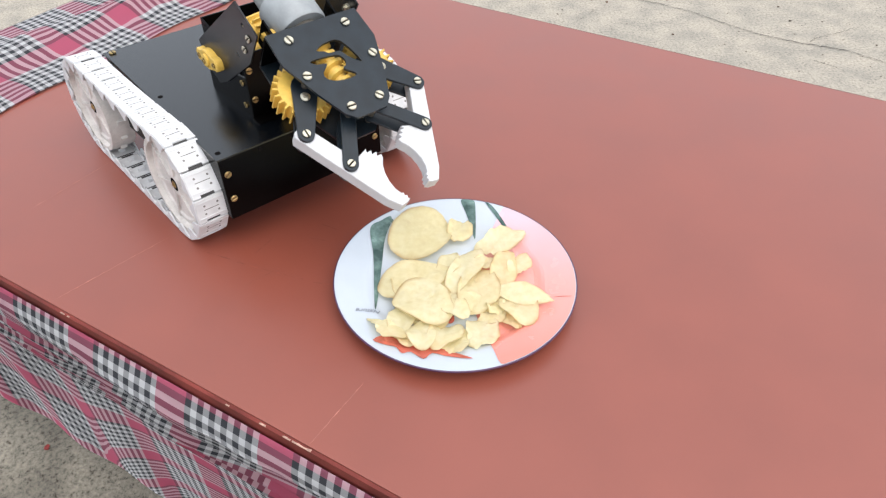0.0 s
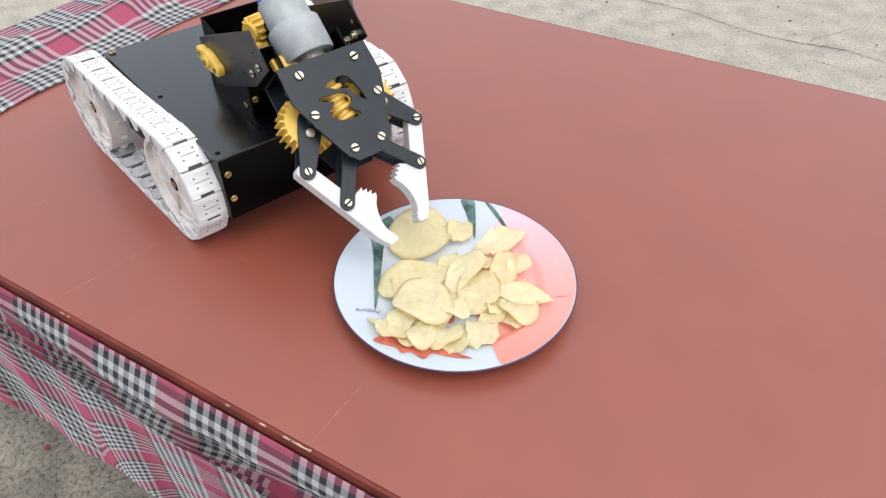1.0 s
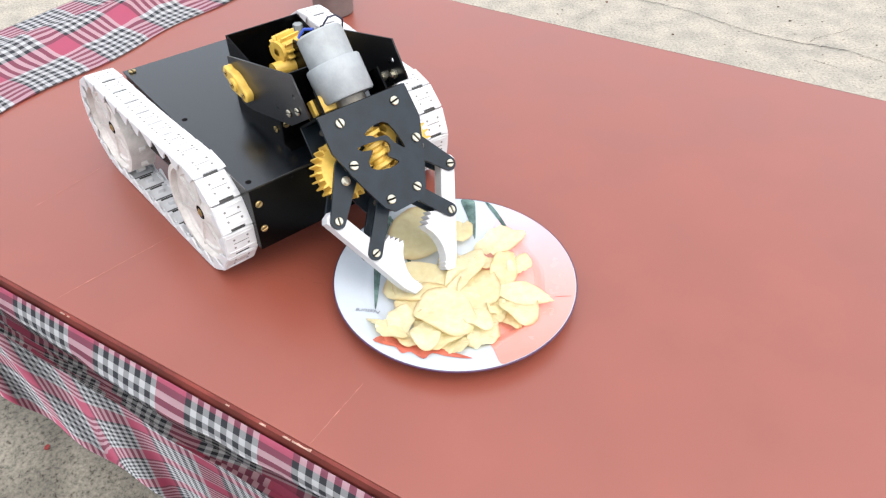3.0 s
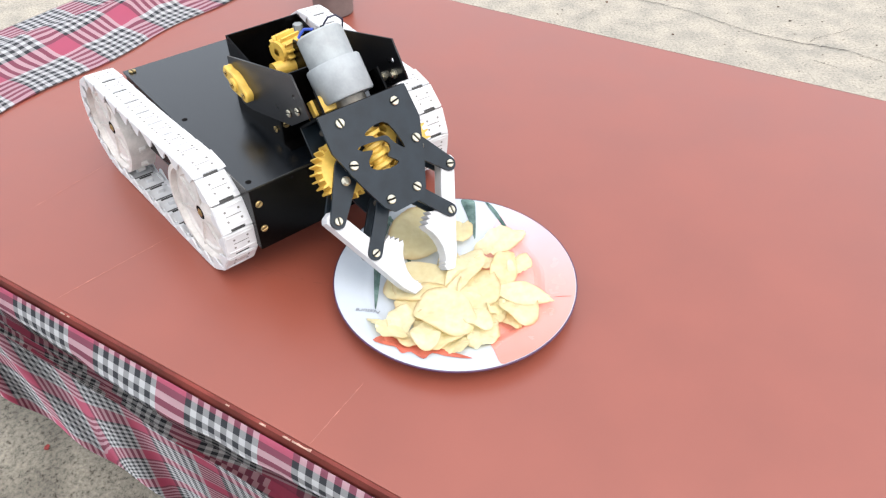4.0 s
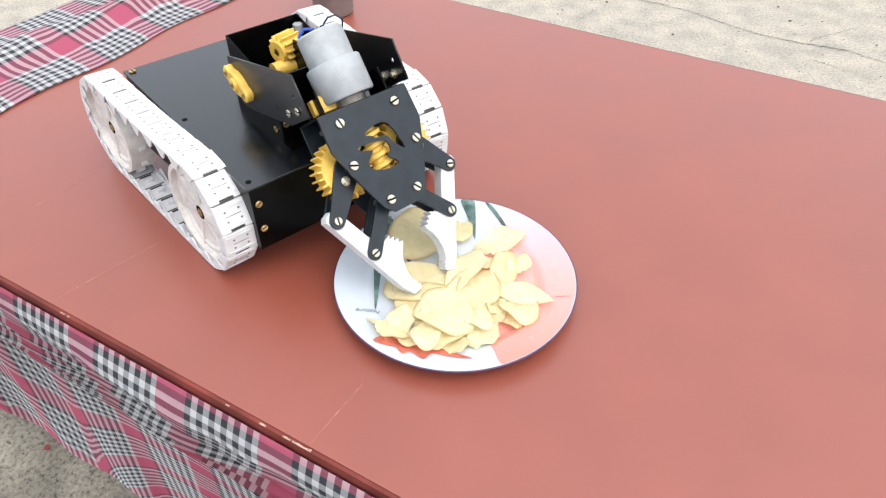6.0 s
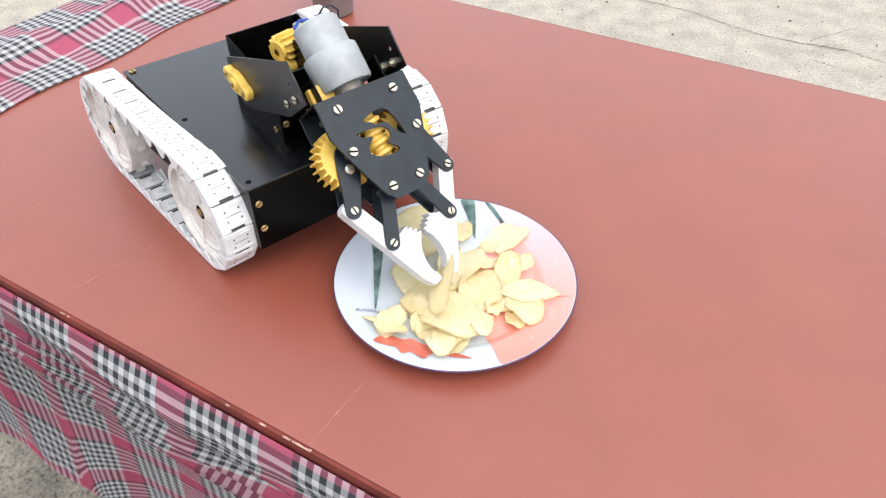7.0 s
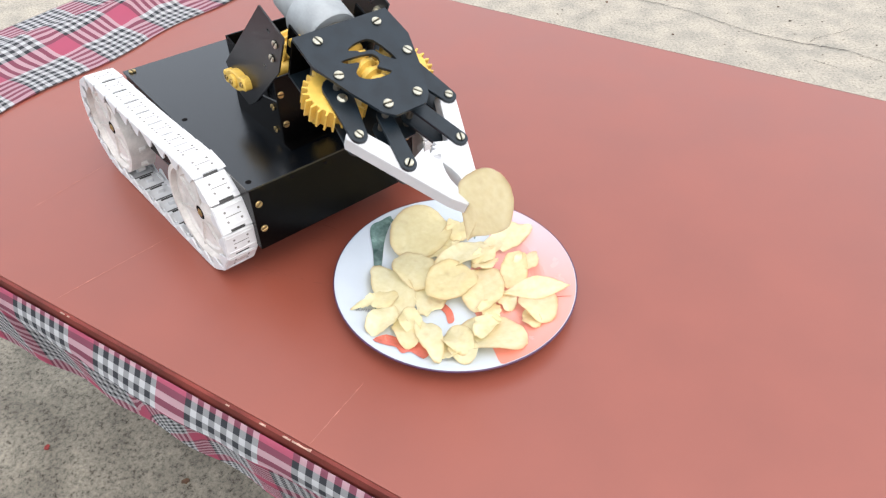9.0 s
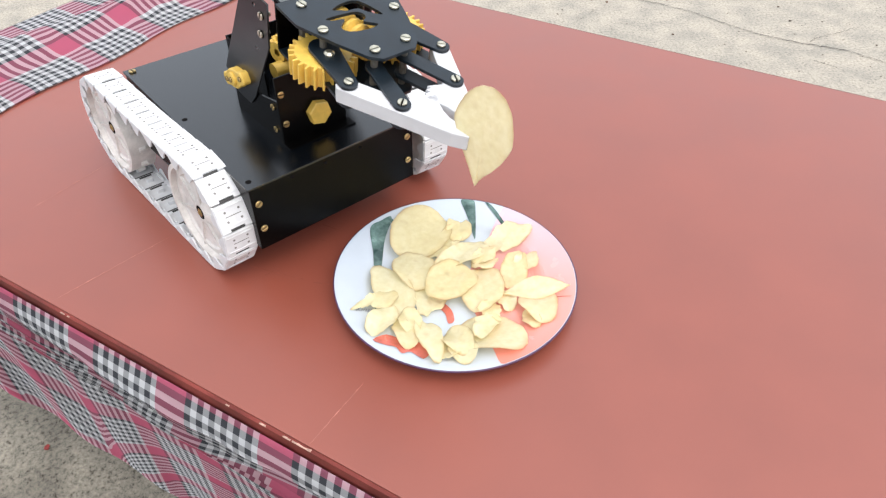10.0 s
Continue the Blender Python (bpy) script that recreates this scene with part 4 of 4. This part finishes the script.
# the arm: two side plates on an axle, keyed in tilt
AX, AZ = -0.0116, -0.0031                       # the axle in the arm's space
side_pts = [(-0.035, -0.004), (-0.027, 0.014), (0.026, 0.128), (0.069, 0.1255), (0.0655, 0.078), (0.028, -0.004), (0.0155, -0.022), (-0.012, -0.024)]
hole = [(0.044 + 0.0026 * math.cos(i * 0.63), 0.113 + 0.0026 * math.sin(i * 0.63)) for i in range(10)]
SIDE_Y = 0.0597
arm_bm = plate_with_holes(side_pts, [hole], 0.0018)
bmesh.ops.transform(arm_bm, matrix=Matrix.Translation((0, -SIDE_Y, 0)) @ Matrix.Rotation(radians(90), 4, "X"), verts=arm_bm.verts[:])
arm = part("arm", arm_bm, SATIN, robot, "black bent-metal arm with a gripper", at=arm_at(0))
bm = plate_with_holes(side_pts, [hole], 0.0018)
bmesh.ops.transform(bm, matrix=Matrix.Translation((0, SIDE_Y, 0)) @ Matrix.Rotation(radians(90), 4, "X"), verts=bm.verts[:])
part("side_plate", bm, SATIN, arm)
bm = bmesh.new()
for sgn in (-1, 1):
    tube(bm, [(AX, sgn * 0.066, AZ), (AX, sgn * 0.050, AZ)], 0.003, 12)
part("axle", bm, GREASE, arm)
# yellow two-lobed hub on each end of the axle
for sgn in (-1, 1):
    flange = smooth_ring([(0.0285, -0.0045), (0.0285, 0.0045), (0.0240, 0.0085), (0.0165, 0.0085), (0.0105, 0.0110), (0.0, 0.0130), (-0.0105, 0.0110), (-0.0165, 0.0085), (-0.0240, 0.0085),
                          (-0.0285, 0.0045), (-0.0285, -0.0045), (-0.0240, -0.0085), (-0.0165, -0.0085), (-0.0105, -0.0110), (0.0, -0.0130), (0.0105, -0.0110), (0.0165, -0.0085), (0.0240, -0.0085)], 3)
    bm = bmesh.new()
    prism(bm, flange, 0, 0.0095, bevel=0.0012)
    lathe(bm, [(0.0085, 0.0095), (0.0085, 0.0120), (0.0070, 0.0128), (0, 0.0128)], 20)
    hub = part("hub_flange", bm, YELLOW, arm, "yellow plastic two-lobed hub flange", at=pose(-0.0030, sgn * (SIDE_Y + 0.001), 0.0020, -90 * sgn, 0, 0) @ pose(0, 0, 0, 0, 0, -31 * sgn) @ Matrix.Scale(0.88, 4))
    if sgn < 0:
        for x, y, z in ((0.0205, 0, 0.0095), (-0.0205, 0, 0.0095), (0, 0, 0.0128)):
            screw(hub, pose(x, y, z, 0, 0, 55), SCREW_B, 0.8)
for sgn in (-1, 1):
    for x, z in ((0.054, 0.0875), (0.0575, 0.1085)):
        screw(arm, pose(x, sgn * (SIDE_Y + 0.001), z, -90 * sgn, 0, 0) @ pose(0, 0, 0, 0, 0, 70), None, 0.95)
        bm = bmesh.new()
        lathe(bm, [(0, 0.0065), (0.0026, 0.0065), (0.0026, 0.0035), (0.0048, 0.0035), (0.0048, 0)], 6, pose(x, sgn * (SIDE_Y - 0.0009), z, 90 * sgn, 0, 0))
        part("nut", bm, STEEL, arm, "steel nut on a screw's end")

# gripper plates
outline = [(0.071, -0.053), (0.108, -0.0545), (0.148, -0.040), (0.178, -0.0265), (0.1865, -0.0175), (0.1865, 0.0175), (0.178, 0.0265), (0.148, 0.040), (0.108, 0.0545), (0.071, 0.053)]
cut = [[(0.1035, -0.014), (0.0985, 0.0), (0.1020, 0.016), (0.131, 0.0235), (0.1215, 0.0135), (0.1125, 0.0085), (0.1105, -0.0035), (0.1075, -0.0065)],
       [(0.1135, -0.0275), (0.1125, -0.020), (0.1150, 0.0015), (0.1215, 0.0075), (0.1280, 0.006), (0.1320, 0.001), (0.1415, 0.010), (0.1440, 0.0005), (0.1415, -0.014), (0.1360, -0.022), (0.1290, -0.0215), (0.1210, -0.0125), (0.1180, -0.0225)]]
bm = plate_with_holes(outline, [smooth_ring(c, 3) for c in cut], 0.003)
top_plate = part("gripper_plate", bm, BLACKM, arm, "black metal gripper plate with a cut-out", at=pose(0, 0, PN - 0.0015))
bm = plate_with_holes(outline, [], 0.003)
part("gripper_plate", bm, BLACKM, arm, "black metal gripper plate", at=pose(0, 0, PN - 0.048))
bm = bmesh.new()
box(bm, 0.0700, 0.0728, -0.053, 0.053, PN - 0.048, PN - 0.004, 0.0004)
for sgn in (-1, 1):
    box(bm, 0.045, 0.0705, sgn * 0.0385 - 0.001, sgn * 0.0385 + 0.001, PN - 0.048, PN - 0.012)
part("gripper_back", bm, BLACK, arm)
for i, (x, y) in enumerate(((0.084, -0.0338), (0.084, 0.0330), (0.1268, -0.0392), (0.1268, 0.0392), (0.1728, -0.0170), (0.1728, 0.0166))):
    screw(top_plate, pose(x, y, 0.0015, 0, 0, (12, 100, 70, 25, 85, 40)[i]), None, 1.12)
    bm = bmesh.new()
    tube(bm, [(x, y, PN - 0.048), (x, y, PN - 0.003)], 0.0035, 10)
    part("pillar", bm, GREASE, arm)

# motor, its cover, shaft and worm
MZ = PN - 0.026
bm = bmesh.new()
lathe(bm, [(0, -0.008), (0.0225, -0.008), (0.0245, -0.006), (0.0245, 0.027), (0, 0.027)], 40, pose(0, 0, MZ, 0, 90, 0))
motor = part("motor", bm, GREY, arm, "grey metal motor can", smooth=True)
bm = bmesh.new()
lathe(bm, [(0.0245, 0.0245), (0.0283, 0.0245), (0.0292, 0.026), (0.0292, 0.060), (0.0275, 0.0625), (0, 0.0625)], 40, pose(0, 0, MZ, 0, 90, 0))
part("gearbox", bm, GREYP, arm, "grey plastic gearbox cover", smooth=True)
bm = bmesh.new()
lathe(bm, [(0, 0.0625), (0.018, 0.0625), (0.018, 0.0698), (0, 0.0698)], 28, pose(0, 0, MZ, 0, 90, 0))
part("mount", bm, GREASE, arm, "greasy motor mount", smooth=True)
bm = bmesh.new()
for y in (-0.004, 0.004):
    tube(bm, [(-0.0085, y * 1.5, MZ + 0.004), (-0.013, y * 1.5, MZ + 0.004)], 0.0012)
tube(bm, [(-0.013, 0.006, MZ + 0.006), (-0.0165, 0.010, MZ + 0.013), (-0.016, 0.018, MZ + 0.015), (-0.011, 0.026, MZ + 0.010), (-0.004, 0.030, MZ - 0.006)], 0.001)
part("wire", bm, WIRE_DARK, arm, "dark blue motor wire")
bm = bmesh.new()
tube(bm, [(-0.012, -0.006, MZ + 0.004), (-0.015, -0.014, MZ + 0.001), (-0.012, -0.019, MZ - 0.001), (-0.009, -0.022, MZ - 0.003)], 0.0015)
part("wire", bm, WIRE, arm, "bright blue motor wire")
bm = bmesh.new()
turns = 5.2
prev = None
for i in range(int(turns * 20) + 1):
    a = 2 * math.pi * i / 20
    x = 0.092 + 0.056 * i / (turns * 20)
    c, s_ = math.cos(a), math.sin(a)
    cur = [bm.verts.new((x + dx, r * c, MZ + 0.006 + r * s_)) for dx, r in ((-0.0042, 0.0085), (-0.0018, 0.0135), (0.0018, 0.0135), (0.0042, 0.0085))]
    if prev:
        for k in range(3):
            bm.faces.new([prev[k], cur[k], cur[k + 1], prev[k + 1]])
    prev = cur
lathe(bm, [(0, 0.086), (0.0088, 0.086), (0.0088, 0.154), (0, 0.154)], 24, pose(0, 0, MZ + 0.006, 0, 90, 0))
part("worm", bm, YELLOW, arm, "yellow plastic worm gear", smooth=True)
bm = bmesh.new()
prism(bm, [(0.052, -0.043), (0.068, -0.043), (0.068, -0.018), (0.060, -0.014), (0.058, -0.026), (0.050, -0.030)], PN - 0.030, PN - 0.022, bevel=0.001)
part("bracket_piece", bm, YELLOW, arm, "yellow plastic bracket")

# the two jaws: gear with link, idler link, finger
LINK_L = 0.0548
JAWS = []
OFF = Vector((0.0460, 0.0222))                  # from the gear's axle to the idler's, along and inward
for sgn in (-1, 1):
    gx, gy = 0.1268, sgn * 0.0392
    bm = gear_bm(0.0312, 24, 0.0205, 0.0055, 0.004, 0.002)
    bmesh.ops.translate(bm, vec=(0, 0, -0.0070), verts=bm.verts[:])
    g = part("jaw_gear", bm, YELLOW, arm, "yellow plastic spur gear", at=pose(gx, gy, PN - 0.034))
    bm = bmesh.new()
    prism(bm, capsule((0, 0), (LINK_L, 0), 0.0135, 0.0082), 0.0152, 0.0182, bevel=0.0004)
    lk = part("link", bm, BLACKM, g, "black metal link")
    screw(g, pose(LINK_L, 0, 0.0182, 0, 0, 30), None, 1.0)
    bm = bmesh.new()
    prism(bm, capsule((0, 0), (LINK_L, 0), 0.0105, 0.0078), -0.004, -0.001, bevel=0.0004)
    part("link", bm, BLACKM, g, "black metal link")
    bm = bmesh.new()
    lathe(bm, [(0, 0.0182), (0.0042, 0.0182), (0.005, 0.0205), (0.003, 0.0222), (0, 0.0222)], 14, Matrix.Translation((0.0135, 0, 0)))
    part("nut", bm, STEEL, g, "steel nut", smooth=True)
    ix, iy = gx + OFF.x, gy - sgn * OFF.y
    bm = bmesh.new()
    prism(bm, capsule((0, 0), (LINK_L, 0), 0.0078, 0.0078), 0.0152, 0.0182, bevel=0.0004)
    idl = part("link", bm, BLACKM, arm, "black metal link", at=pose(ix, iy, PN - 0.034))
    screw(idl, pose(LINK_L, 0, 0.0182, 0, 0, -40), None, 1.0)
    bm = bmesh.new()
    prism(bm, capsule((0, 0), (LINK_L, 0), 0.0078, 0.0078), -0.004, -0.001, bevel=0.0004)
    part("lower_link", bm, BLACKM, idl)
    # finger: a along the bar, b inwards
    teeth = [(0.052, 0.012), (0.0535, 0.026), (0.0565, 0.023), (0.0585, 0.0285), (0.0615, 0.025), (0.0635, 0.0305), (0.0665, 0.027), (0.0690, 0.0315), (0.0725, 0.0285)]
    hook = [(0.0765, 0.0215), (0.083, 0.0150), (0.091, 0.0098), (0.100, 0.0066), (0.107, 0.0062), (0.1085, 0.0082), (0.1110, 0.0062), (0.1130, 0.0082), (0.1155, 0.0058), (0.1170, 0.0070), (0.1175, 0.0030), (0.1150, -0.0052), (0.100, -0.0082)]
    shape = [(-0.0070, -0.0085), (-0.0105, -0.0040), (-0.0105, 0.0040), (-0.0070, 0.0085), (0.035, 0.0095), (0.046, 0.0105)] + teeth + hook
    ang = math.atan2(OFF.y, OFF.x) * -sgn
    bm = bmesh.new()
    prism(bm, [(a, -sgn * b) for a, b in shape], 0.0, 0.0145, bevel=0.0007)
    fg = part("finger", bm, FINGER, arm, "white toothed plastic finger", at=pose(gx, gy, PN - 0.034))
    JAWS.append((sgn, g, idl, fg, Vector((gx, gy)), Vector((ix, iy)), math.degrees(ang)))


def move_robot():
    times = [0, 1.83, 1.87, 1.9, 1.95, 2.0, 2.05, 2.3, 2.33, 2.37, 2.4, 2.44, 2.47, 2.52, 10]
    walk(robot, [(t, robot_at(t)) for t in times])
    for o, d, side in TRACKS:
        rows = []
        for t in times:
            x, z, a = belt(d + RUN * ramp(DRIVE, t))
            rows.append((t, side @ pose(x, 0, z, 0, math.degrees(a), 0)))
        walk(o, rows)
    for o, x, side, out in WHEELS:
        walk(o, [(t, side @ pose(x, 0, ZC, 0, math.degrees(RUN * ramp(DRIVE, t) / RB), 0) @ pose(0, 0, 0, -90 * out, 0, 0)) for t in times])
    walk(arm, [(t, arm_at(t)) for t, _ in TILT])
    tj = [0, 1, 1.8, 2.5, 4, 6.5, 6.75, 7.0, 7.2, 7.4, 8, 10]
    for sgn, g, idl, fg, gp, ip, ang in JAWS:
        rows_g, rows_i, rows_f = [], [], []
        for t in tj:
            a = ramp(GRIP_R if sgn < 0 else GRIP_L, t) * sgn
            rows_g.append((t, pose(gp.x, gp.y, PN - 0.034, 0, 0, a)))
            rows_i.append((t, pose(ip.x, ip.y, PN - 0.034, 0, 0, a)))
            rows_f.append((t, pose(gp.x + LINK_L * math.cos(radians(a)), gp.y + LINK_L * math.sin(radians(a)), PN - 0.034 + 0.0003, 0, 0, ang)))
        walk(g, rows_g), walk(idl, rows_i), walk(fg, rows_f)


# ---- tumbler behind the robot ----
bm = bmesh.new()
lathe(bm, [(0, 0.002), (0.030, 0.002), (0.033, 0.0), (0.036, 0.003), (0.040, 0.10), (0.0385, 0.10), (0.034, 0.006), (0, 0.006)], 40)
tagged(link("tumbler", bm, TUMBLER, at=Matrix.Translation((-0.205, 1.203, TZ)), smooth=True), "dull brown metal tumbler standing on the red table", "tumbler")

# ---- ground details ----
crack([(0.70, 3.24), (1.0, 3.07), (1.13, 2.98), (1.26, 2.84), (1.37, 2.74), (1.51, 2.67), (1.67, 2.60), (1.78, 2.50), (2.1, 2.36)], 0.0034, 11)
crack([(1.48, 2.52), (1.53, 2.49), (1.57, 2.44)], 0.0026, 12)
crack([(1.51, 2.66), (1.57, 2.70), (1.70, 2.77), (1.86, 2.85)], 0.0016, 15)
crack([(0.56, 2.83), (0.64, 2.93), (0.71, 3.02)], 0.0014, 16)
rng = random.Random(21)
bm = bmesh.new()
for i in range(420):
    if i % 2:
        x, y = rng.uniform(0.0, 2.6), rng.uniform(1.6, 3.6)
    else:
        x, y = rng.uniform(-1.6, -0.2), rng.uniform(0.1, 1.6)
    r = rng.uniform(0.0012, 0.0045) * (1.3 if i % 9 == 0 else 0.7)
    bmesh.ops.create_icosphere(bm, subdivisions=1, radius=r, matrix=Matrix.Translation((x, y, 0.004)) @ Matrix.Diagonal((1.4, 1, 0.6, 1)))
tagged(link("grit", bm, PEBBLE, kind="stuff"), "dark grit and crumbs strewn on the concrete", "grit")


def litter(name, label, x, y, size, colour_of, seed):
    """A curled scrap of leaf or petal on the slab."""
    rng = random.Random(seed)
    bm = bmesh.new()
    rows = []
    for side in (0, 0.0008):
        rows.append([bm.verts.new((size * rng.uniform(0.7, 1.1) * math.cos(a * math.pi / 6), size * 0.7 * rng.uniform(0.7, 1.1) * math.sin(a * math.pi / 6), side + 0.004 * rng.random())) for a in range(12)])
    bm.faces.new(rows[0][::-1])
    bm.faces.new(rows[1])
    for i in range(12):
        bm.faces.new([rows[0][i], rows[0][(i + 1) % 12], rows[1][(i + 1) % 12], rows[1][i]])
    return tagged(link(name, bm, colour_of, at=pose(x, y, 0.014, 0, 0, 40 * seed)), label, "litter")


litter("fallen_petal", "small dried red petal on the concrete", -0.821, 0.735, 0.008, PETAL_DRY, 3)
litter("fallen_petal", "small dried red petal on the concrete", 0.75, 3.05, 0.010, LEAF_DRY, 7)
litter("dry_leaf", "small curled dry brown leaf scrap on the concrete", -0.511, 0.663, 0.009, LEAF_DRY, 5)


def motions():
    # the cloth stirs in the wind
    sway = [(0, -12, 15), (1, -11.3, 15), (2, -12.5, 15.5), (3, -12, 15), (4, -12, 15), (5, -11, 15), (5.7, -10, 15), (6.4, -9, 15), (7, -4, 14)]
    sway += [(7.5, 8, 13), (7.8, -3, 14), (8, -11, 15), (8.3, -27, 25), (8.6, -35, 31), (9, -33, 30), (9.5, -22, 22), (10, -14, 16)]
    walk(flap, [(t, pose(0, N0 - 0.0016 - BULGE, CLOTH_Z - STRIP, -a, 0, 0)) for t, a, b in sway])
    walk(flap_hem, [(t, pose(0, 0, -HANG1, -b, 0, 0)) for t, a, b in sway])
    move_chips()
    move_robot()


motions()
